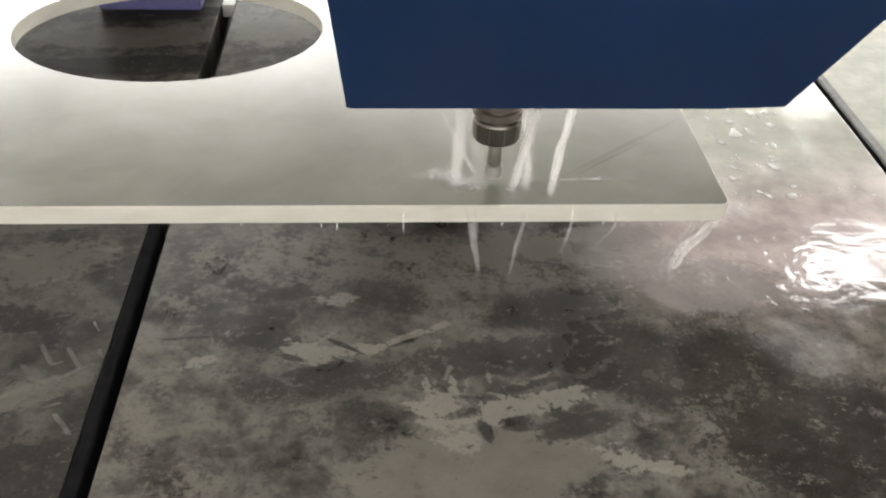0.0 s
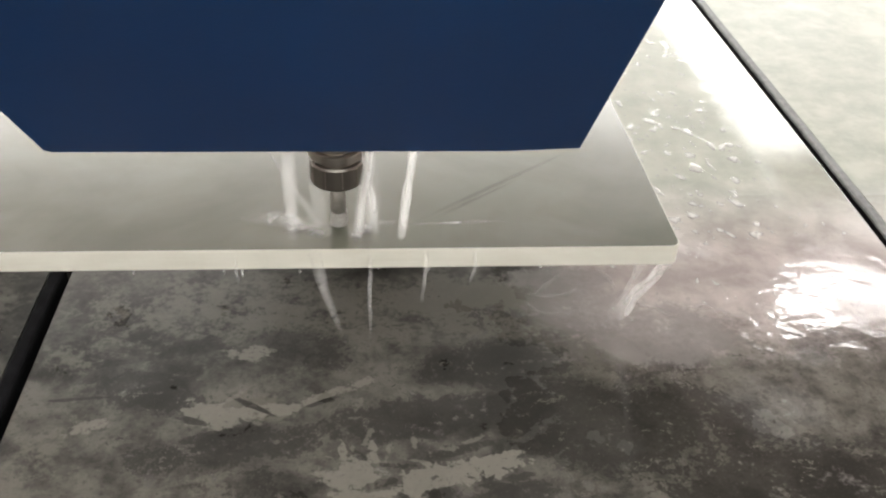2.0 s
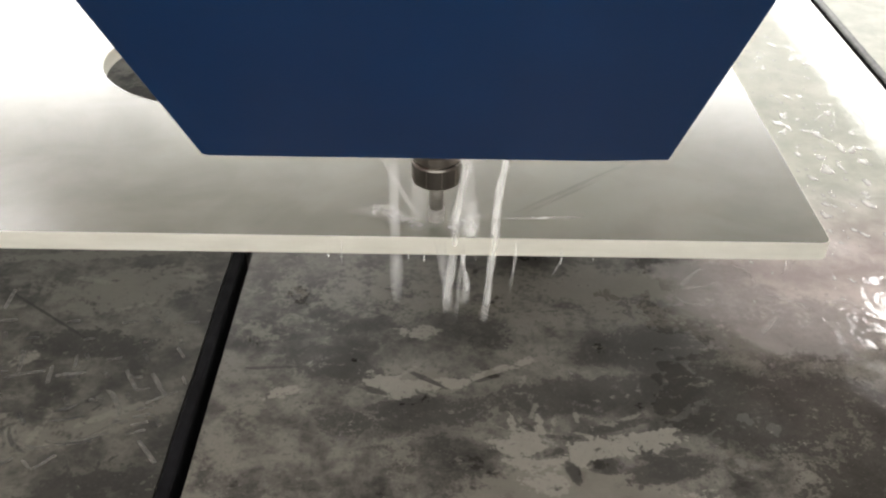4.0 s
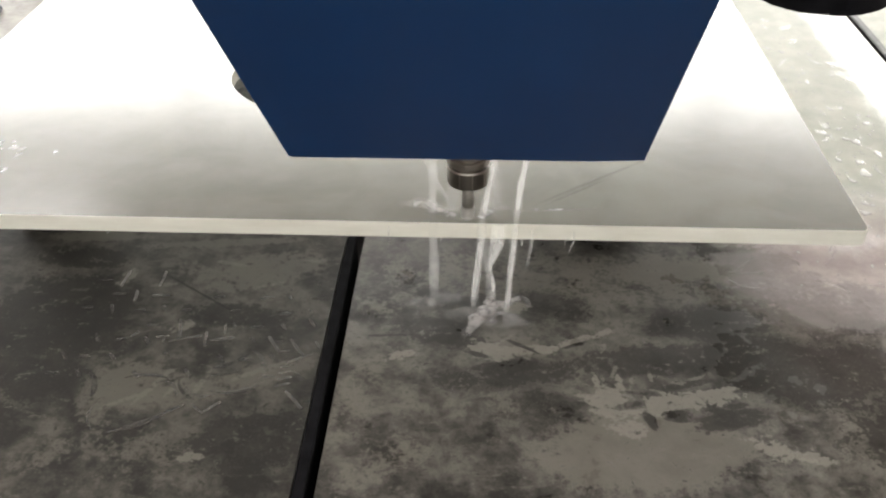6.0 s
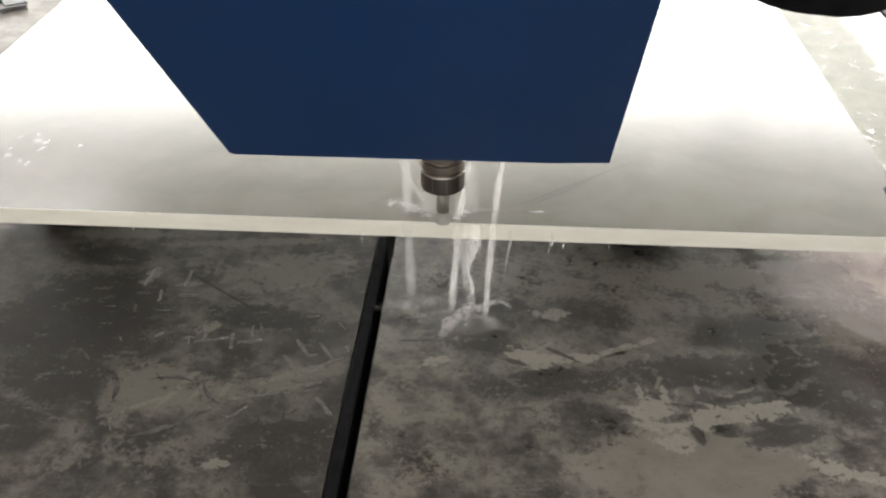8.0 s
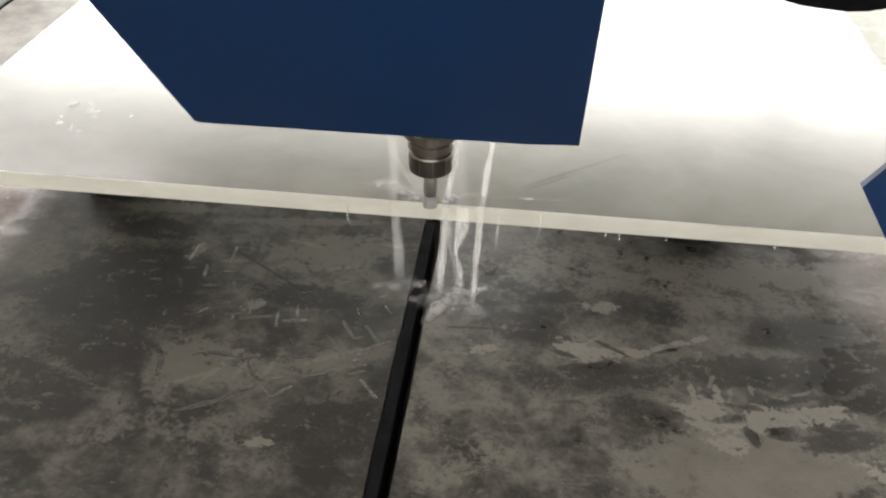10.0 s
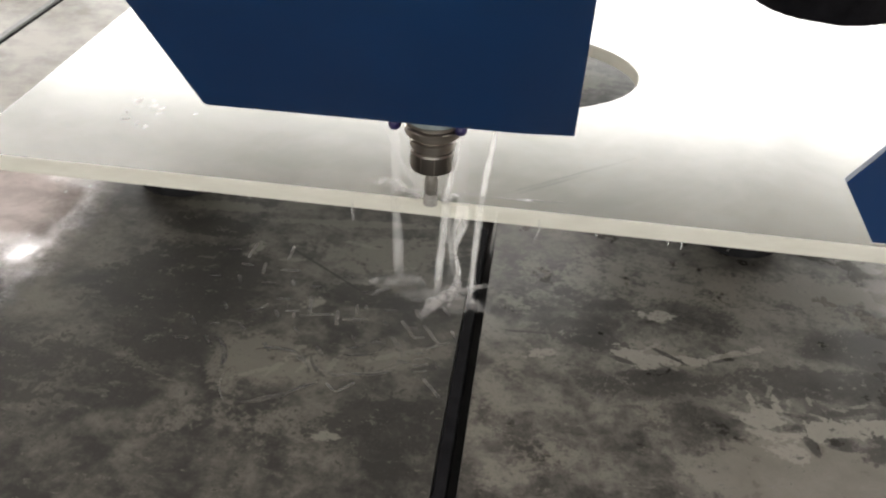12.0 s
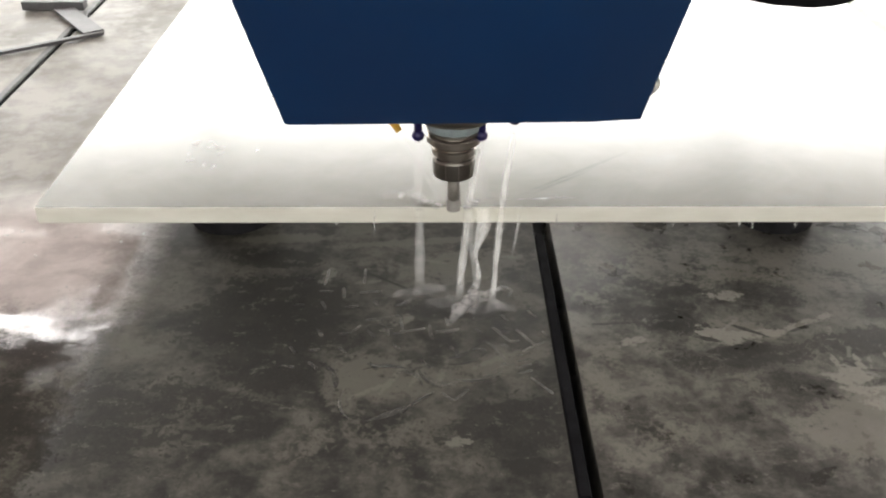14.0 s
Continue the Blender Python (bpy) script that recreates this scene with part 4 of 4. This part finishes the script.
def foam_line(name, path, radii, mat, z, parent, seed=0, label=""):
    """A low ridge of foam along a broken line, flat below, with a wavering outline."""
    n, k = 19, len(path) - 1
    pts, rad = [], []
    for i in range(n):
        g = i / (n - 1) * k
        pts.append((float(np.interp(g, range(k + 1), [p[0] for p in path])) + 0.0012 * math.sin(1.3 * i + seed), float(np.interp(g, range(k + 1), [p[1] for p in path])) + 0.0010 * math.sin(0.9 * i + seed), 0.0))
        rad.append(float(np.interp(g, range(k + 1), radii)) * (1 + 0.14 * math.sin(1.9 * i + 2 * seed)))
    bm = tube(pts, rad, 16)
    lay = bm.verts.layers.float["thick"]
    for i, vert in enumerate(bm.verts):
        vert[lay] = max(0.0, vert.co.z / rad[i // 16]) * min(1.0, 0.3 + min(i // 16, n - 1 - i // 16) / 4)
        vert.co.z = z + 0.25 * max(0.0, vert.co.z)
    bmesh.ops.delete(bm, geom=[f for f in bm.faces if all(abs(v.co.z - z) < 1e-6 for v in f.verts)], context="FACES")
    return part(name, bm, mat, parent, label, True)


def coolant_jets():
    w = thing("coolant_jets", "white foaming coolant jets spraying down from the nozzles", "water jet", at=(HX(0), 0.020, 0))
    zt = GZ1 + 0.001
    stream("jet", [(-0.0385, -0.012, 0.237), (-0.0385, 0.004, zt)], 0.0050, 0.0062, 1, VEIL, parent=w)
    stream("jet", [(0.0290, -0.012, 0.237), (0.0165, 0.000, zt)], 0.0046, 0.0052, 2, JET, parent=w)
    stream("jet", [(0.0645, -0.004, 0.250), (0.0545, 0.001, zt)], 0.0040, 0.0044, 3, JET, parent=w)
    stream("jet", [(-0.0590, 0.0, 0.2405), (-0.016, 0.004, zt + 0.012)], 0.0012, 0.0030, 4, VEIL, parent=w)
    stream("jet", [(-0.020, 0.030, 0.236), (-0.016, 0.010, zt)], 0.006, 0.009, 5, WISP, parent=w)
    stream("jet", [(0.026, 0.024, 0.236), (0.032, 0.010, zt)], 0.006, 0.010, 6, WISP, parent=w)
    # foam thrown out round the tool and curling to the edge
    rng = random.Random(21)
    for k, (x, y, rx, ry, turn) in enumerate(((-0.030, 0.018, 0.028, 0.012, 10), (-0.052, 0.028, 0.032, 0.014, -12), (0.034, 0.018, 0.020, 0.008, 20), (0.105, 0.022, 0.048, 0.0026, 3))):
        bm = bmesh.new()
        blob(bm, x, y, GZ1 + 0.0012 + 0.0002 * k, rx, ry, 0.0012, rng, 24, radians(turn), 1.3)
        part("swirl", bm, SWIRL, w, "" if k else "thin foamy water swirling round the tool", True)
    for k, (path, r) in enumerate((([(-0.046, 0.050), (-0.040, 0.024), (-0.024, 0.010), (-0.010, 0.004)], 0.0075), ([(-0.062, 0.040), (-0.046, 0.030), (-0.036, 0.012)], 0.0060),
                                   ([(0.030, 0.026), (0.020, 0.012), (0.012, 0.002)], 0.0065))):
        foam_line("foam_curl", path, [r * 0.7] + [r] * (len(path) - 2) + [r * 0.8], FROTH, GZ1 + 0.0008, w, k)
    return w


JETS = coolant_jets()
# two flat streaks whose dark reflection is put into their colour
rng_streak = random.Random(3)
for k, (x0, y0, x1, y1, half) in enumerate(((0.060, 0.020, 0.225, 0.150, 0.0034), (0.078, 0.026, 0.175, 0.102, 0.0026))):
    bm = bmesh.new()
    blob(bm, (x0 + x1) / 2, (y0 + y1) / 2, GZ1 + 0.0005 + 0.0004 * k, math.hypot(x1 - x0, y1 - y0) / 2, half, 0.00015, rng_streak, 28, math.atan2(y1 - y0, x1 - x0), 0.4)
    part("wake_ridge", bm, DARK_STREAK, JETS, "" if k else "dark streak painted on the water film", True)


def runoff():
    """Water that falls past the front edge to the table; it follows the head along x alone."""
    w = thing("coolant_runoff", "coolant falling past the glass edge in white strands", "running water", at=(HX(0), 0, 0))
    top = GZ1 + 0.003
    # the jets' own lower ends
    stream("falling_jet", [(-0.0385, -0.0075, top), (-0.0405, 0.050, 0.001)], 0.0058, 0.0075, 31, VEIL, parent=w)
    stream("falling_jet", [(0.0165, -0.0060, top), (0.0085, 0.030, 0.001)], 0.0050, 0.0052, 32, JET, parent=w)
    stream("falling_jet", [(0.0545, -0.0055, top), (0.0480, 0.014, 0.001)], 0.0044, 0.0044, 33, JET, parent=w)
    # a sheet that gathers to one wavering strand
    stream("falling_jet", [(0.034, -0.0055, top), (0.036, -0.0060, GZ0), (0.030, 0.010, 0.085), (0.028, 0.046, 0.002)], [0.009, 0.008, 0.005, 0.0030, 0.0032, 0.0044, 0.0055], 0, 34, SHEET, 0.0034, w, 26, flat=0.35)
    # a strand that wanders along the edge
    stream("wandering_strand", [(-0.014, -0.0042, GZ1 - 0.001), (-0.011, -0.0048, GZ0), (0.000, 0.020, 0.055), (0.006, 0.034, 0.018)], [0.0060, 0.0050, 0.0042, 0.0036, 0.0030], 0, 36, VEIL, 0.0014, w, fade=0.6)
    # thin broken drips beside them
    for k, (x, drop, r) in enumerate(((0.028, 0.112, 0.0024), (0.074, 0.060, 0.0020), (-0.088, 0.024, 0.0014), (0.118, 0.030, 0.0016))):
        stream("strand", [(x, -0.0042, GZ1 - 0.004), (x, -0.0046, GZ0 - 0.002), (x - 0.003, 0.006 + 0.2 * drop, GZ0 - drop)], r, r * 1.2, 40 + k, DRIP, 0.0012, w, 14, fade=0.6)
    rng = random.Random(5)
    # where the strands land: a crest between two of them, a tongue running to the front, a faint arc and thin spatter
    for k, (path, rad, mat) in enumerate((([(0.068, 0.048), (0.050, 0.036), (0.030, 0.026), (0.012, 0.004), (-0.002, -0.030)], (0.0045, 0.0070, 0.0105, 0.0115, 0.0060), CREST),
                                          ([(0.032, 0.052), (0.026, 0.030), (0.016, 0.012)], (0.0045, 0.0090, 0.0080), CREST),
                                          ([(-0.028, 0.058), (-0.042, 0.038), (-0.058, 0.016), (-0.064, 0.006)], (0.0040, 0.0060, 0.0050, 0.0030), VEIL),
                                          ([(0.066, 0.050), (0.076, 0.038), (0.072, 0.024)], (0.0040, 0.0045, 0.0030), VEIL))):
        foam_line("splash", path, rad, mat, 0.0008, w, k, "" if k else "white foamy splash on the table")
    for k, (x, y, rx, ry, turn) in enumerate(((0.024, 0.022, 0.052, 0.026, 10), (-0.036, 0.036, 0.040, 0.016, 20), (0.050, 0.010, 0.030, 0.014, -20))):
        bm = bmesh.new()
        blob(bm, x, y, 0.0005 + 0.0002 * k, rx, ry, 0.0010, rng, 24, radians(turn), 1.5)
        part("splash", bm, SPLASH, w, "", True)
    return w


RUNOFF = runoff()


def corner_stream():
    w = thing("corner_stream", "stream of water falling from the corner of the glass worktop", "running water", at=(0.555, 0.0, 0))
    stream("strand", [(0.031, 0.010, GZ0 + 0.001), (0.016, 0.076, 0.001)], 0.0046, 0.0070, 51, SHEET, 0.002, w)
    stream("strand", [(0.012, 0.012, GZ0 + 0.001), (0.004, 0.074, 0.001)], 0.0026, 0.0040, 52, WISP, 0.001, w)
    return w


CORNER = corner_stream()


def foam_swirls():
    """Thin curls of foam drifting on the water at the corner of the worktop."""
    w = thing("foam_swirls", "thin pale foam curls drifting on the shallow water", "foam")
    rng = random.Random(14)
    for k, (x, y) in enumerate(((0.505, 0.150), (0.535, 0.120), (0.560, 0.160), (0.520, 0.085), (0.580, 0.100), (0.610, 0.135), (0.490, 0.110), (0.640, 0.090))):
        turn, bend = rng.uniform(0, 6.28), rng.uniform(-1.4, 1.4)
        path = [(x, y)]
        for i in range(4):
            turn += bend * 0.7
            path.append((path[-1][0] + 0.016 * math.cos(turn), path[-1][1] + 0.012 * math.sin(turn)))
        foam_line("curl", path, [rng.uniform(0.0015, 0.0045) for _ in path], VEIL, 0.0004, w, k)


foam_swirls()


def drops(name, label, places, z, mat, seed, group=""):
    rng = random.Random(seed)
    bm = bmesh.new()
    for x0, x1, y0, y1, n, r0, r1 in places:
        for _ in range(n):
            r = r0 + (r1 - r0) * rng.random() ** 2
            blob(bm, rng.uniform(x0, x1), rng.uniform(y0, y1), z, r * rng.uniform(0.6, 1.2), r * rng.uniform(0.8, 1.9), r * 0.08, rng, 14, rng.uniform(-0.7, 0.7), 1.4)
    ob = link_mesh(name, bm, mat, smooth=True)
    return tagged(ob, label, "water drops", kind="stuff")


drops("table_droplets", "flat water drops standing on the wet table", [(0.61, 0.84, 0.22, 1.0, 300, 0.002, 0.008), (0.55, 0.90, 0.05, 0.25, 26, 0.0015, 0.004), (-0.85, -0.56, 0.03, 0.2, 20, 0.0015, 0.004)], 0.0002, DROP, 60)
drops("glass_droplets", "water drops lying on the glass worktop", [(-0.475, -0.43, 0.10, 0.19, 8, 0.003, 0.006), (-0.47, -0.38, 0.09, 0.19, 5, 0.002, 0.004)], GZ1 + 0.0002, DROP, 61)


def edge_drips():
    rng = random.Random(70)
    bm = bmesh.new()
    for k in range(22):
        x = -0.44 + 0.0455 * (k + rng.uniform(0.05, 0.95))
        h = 0.002 + 0.009 * rng.random() ** 3
        join(bm, lathe([(0.0004, GZ0 - h), (0.0011, GZ0 - h * 0.75), (0.0014, GZ0 - h * 0.4), (0.0011, GZ0 + 0.0005)], 8, x, 0.002))
    ob = link_mesh("hanging_drips", bm, FOAM, smooth=True)
    return tagged(ob, "small drips hanging from the lower glass edge", "water drops", kind="stuff")


edge_drips()


def residue_marks():
    """Rows of dried angled marks beside the middle slot, like the print of a chequered plate."""
    bm = bmesh.new()
    rng = random.Random(9)
    strokes = [(-0.203, -0.017, -0.198, -0.041), (-0.202, -0.044, -0.171, -0.037), (-0.160, -0.044, -0.132, -0.038), (-0.092, -0.035, -0.074, -0.063), (-0.074, -0.063, -0.063, -0.059), (-0.065, -0.039, -0.046, -0.068),
               (-0.062, -0.081, -0.045, -0.070), (-0.045, -0.070, -0.034, -0.063), (-0.034, -0.043, -0.028, -0.055), (-0.055, -0.127, -0.033, -0.154), (-0.153, -0.152, -0.141, -0.164), (-0.139, -0.164, -0.124, -0.146),
               (-0.168, -0.029, -0.164, -0.055), (-0.148, -0.014, -0.145, -0.033), (-0.217, -0.037, -0.215, -0.052), (-0.256, -0.041, -0.249, -0.032), (-0.226, -0.041, -0.210, -0.038), (-0.049, -0.001, -0.039, -0.015),
               (-0.254, 0.038, -0.233, 0.038), (-0.276, 0.049, -0.273, 0.026), (-0.298, 0.090, -0.300, 0.056), (-0.251, 0.092, -0.250, 0.058)]
    # four short lines close together beside the slot
    strokes += [(-0.068, -0.089 - 0.0103 * k, -0.052, -0.084 - 0.0100 * k) for k in range(4)]
    for x0, y0, x1, y1 in strokes:
        ln, turn = math.hypot(x1 - x0, y1 - y0), math.atan2(y1 - y0, x1 - x0)
        own = bmesh.new()
        half = 0.0023 if ln > 0.02 else 0.0017
        join(own, box(-ln * 0.5, ln * 0.5, -half, half, 0.0, 0.0002, 0.0001, 1))
        bmesh.ops.transform(own, matrix=pose((x0 + x1) / 2, (y0 + y1) / 2, 0.0001, 0, 0, math.degrees(turn)), verts=own.verts[:])
        join(bm, own)
    ob = link_mesh("slurry_marks", bm, RESIDUE)
    tagged(ob, "pale dried angled slurry marks on the table", "stain", kind="stuff")
    # fainter rows of the same print, alternately slanted, many of them lost
    bm = bmesh.new()
    for i in range(10):
        for j in range(7):
            if rng.random() < 0.42:
                continue
            x, y = -0.325 + 0.031 * i + rng.uniform(-0.003, 0.003), -0.105 + 0.029 * j + rng.uniform(-0.003, 0.003)
            own = box(-0.5 * 0.018, 0.5 * 0.018 * rng.uniform(0.4, 1.0), -0.0026, 0.0026, 0.0, 0.0002)
            bmesh.ops.transform(own, matrix=pose(x, y, 0.0001, 0, 0, (-58 if (i + j) % 2 else 6) + rng.uniform(-10, 10)), verts=own.verts[:])
            join(bm, own)
    ob = link_mesh("faint_slurry_marks", bm, FAINT)
    return tagged(ob, "faint slanted rows of dried slurry on the table", "stain", kind="stuff")


residue_marks()


def swirl_marks(name, label, arcs, mat, z):
    """Curved wipes in the slurry: x, y of each arc's centre, radius, first and last angle, width."""
    bm = bmesh.new()
    for x, y, r, a0, a1, width in arcs:
        rows = []
        for i in range(15):
            f = i / 14
            a, half = radians(a0 + (a1 - a0) * f), 0.5 * width * (0.25 + 0.75 * math.sin(math.pi * f)) * (1 + 0.2 * math.sin(9 * f + 40 * x))
            rows.append([bm.verts.new((x + (r + d * half) * math.cos(a), y + (r + d * half) * math.sin(a), z + (0.0001 if d == 0 else 0.0))) for d in (-1, 0, 1)])
        for p, q in zip(rows, rows[1:]):
            for k in (0, 1):
                bm.faces.new((p[k], p[k + 1], q[k + 1], q[k]))
    bmesh.ops.recalc_face_normals(bm, faces=bm.faces[:])
    return tagged(link_mesh(name, bm, mat, smooth=True), label, "stain", kind="stuff")


swirl_marks("slurry_swirls", "pale curved wipes of slurry on the dark slab",
            [(-0.200, -0.141, 0.025, 105, 2, 0.0060), (-0.146, -0.113, 0.026, -170, -57, 0.0060), (-0.123, -0.090, 0.043, -113, -13, 0.0090), (-0.140, -0.111, 0.060, 11, 54, 0.0070),
             (-0.214, -0.027, 0.013, 190, 60, 0.0022), (-0.220, -0.022, 0.011, 145, 361, 0.0022), (-0.222, -0.165, 0.040, 151, 230, 0.0040), (-0.283, -0.041, 0.163, -42, -72, 0.0080)], SWIPE, 0.0005)
swirl_marks("washed_swirls", "dark curved lines wiped through the slurry",
            [(-0.140, -0.062, 0.043, -97, -29, 0.0042), (-0.142, -0.208, 0.057, 155, 109, 0.0042), (-0.215, -0.159, 0.052, 119, 53, 0.0050), (-0.315, -0.141, 0.047, 60, -5, 0.0080),
             (-0.137, -0.106, 0.042, -171, -111, 0.0050), (-0.124, -0.072, 0.061, -97, -56, 0.0032), (-0.158, -0.037, 0.058, -77, -32, 0.0070)], WASHED, 0.0008)


def motions():
    steps = [0.5 * i for i in range(29)]

    def at(rows, t):
        return float(np.interp(t, [a for a, _ in rows], [b for _, b in rows]))
    walk(HEAD, [(t, pose(HX(t), at(HEAD_Y, t), at(HEAD_Z, t))) for t in steps])
    walk(JETS, [(t, pose(HX(t), at(JET_Y, t), 0)) for t in steps])
    walk(RUNOFF, [(t, pose(HX(t), 0, 0)) for t in steps])
    # the stream at the corner runs dry after four seconds
    for ob, t0 in zip(CORNER.children, (3.3, 3.7)):
        walk(ob, [(0, pose(0, 0, 0)), (1.0, pose(-0.006, 0, 0, 0, 4, 0)), (2.0, pose(0.0, 0, 0)), (t0, pose(0, 0, 0)), (t0 + 0.15, pose(0, 0, -0.02)), (t0 + 0.5, pose(0, 0, -0.13)), (14.0, pose(0, 0, -0.13))])
    # the falling strands waver about the edge; the jets clear the glass after four seconds and splash on the table from then on
    rng = random.Random(77)
    upper = iter((((-0.0405, 0.050), (-0.0385, 0.022), (-0.0385, 0.006)), ((0.0085, 0.030), (0.0165, 0.018), (0.029, 0.006)), ((0.048, 0.014), (0.0545, 0.019), (0.0645, 0.014)), ((0.028, 0.046), (0.028, 0.022), (0.026, 0.030))))
    starts = iter(((-0.0385, -0.0075), (0.0165, -0.0060), (0.0545, -0.0055), (0.034, -0.0055)))
    for ob in RUNOFF.children:
        plain = ob.name.split(".")[0]
        if plain == "falling_jet":
            # at first it runs inside the jet above the glass
            (fx, fy), (bx, by), (nx, ny) = next(upper)
            sx, sy = next(starts)
            foot, up = Vector((fx, fy, 0.001)), Vector((sx - fx, sy - fy, 0.145))
            raised = Matrix.Translation((bx, by, GZ1 + 0.002)) @ up.rotation_difference(Vector((nx - bx, ny - by, 0.093))).to_matrix().to_4x4() @ Matrix.Translation(-foot)
            walk(ob, [(0, raised), (3.3, raised), (4.3, Matrix()), (14, Matrix())])
        elif plain == "wandering_strand":
            walk(ob, [(t, pose(x, 0, 0, 0, 4 if t > 4 else 0, 0)) for t, x in ((0, -0.012), (1, -0.016), (2, -0.006), (3, 0.0), (3.4, 0.002), (4.6, 0.020), (8, 0.021), (14, 0.021))])
        elif plain == "strand":
            rows = []
            pivot = Matrix.Translation((0, 0, GZ1))
            for i in range(57):
                lean = rng.uniform(-1.6, 1.6)
                rows.append((0.25 * i, Matrix.Translation((rng.uniform(-0.0015, 0.0015), 0, 0)) @ pivot @ pose(0, 0, 0, 0, lean, 0) @ pivot.inverted()))
            walk(ob, rows)
        elif plain == "splash":
            walk(ob, [(0.25 * i, pose(rng.uniform(-0.003, 0.003), rng.uniform(-0.003, 0.003), -0.012 * float(np.interp(0.25 * i, [3.5, 4.5], [1, 0])))) for i in range(57)])


motions()
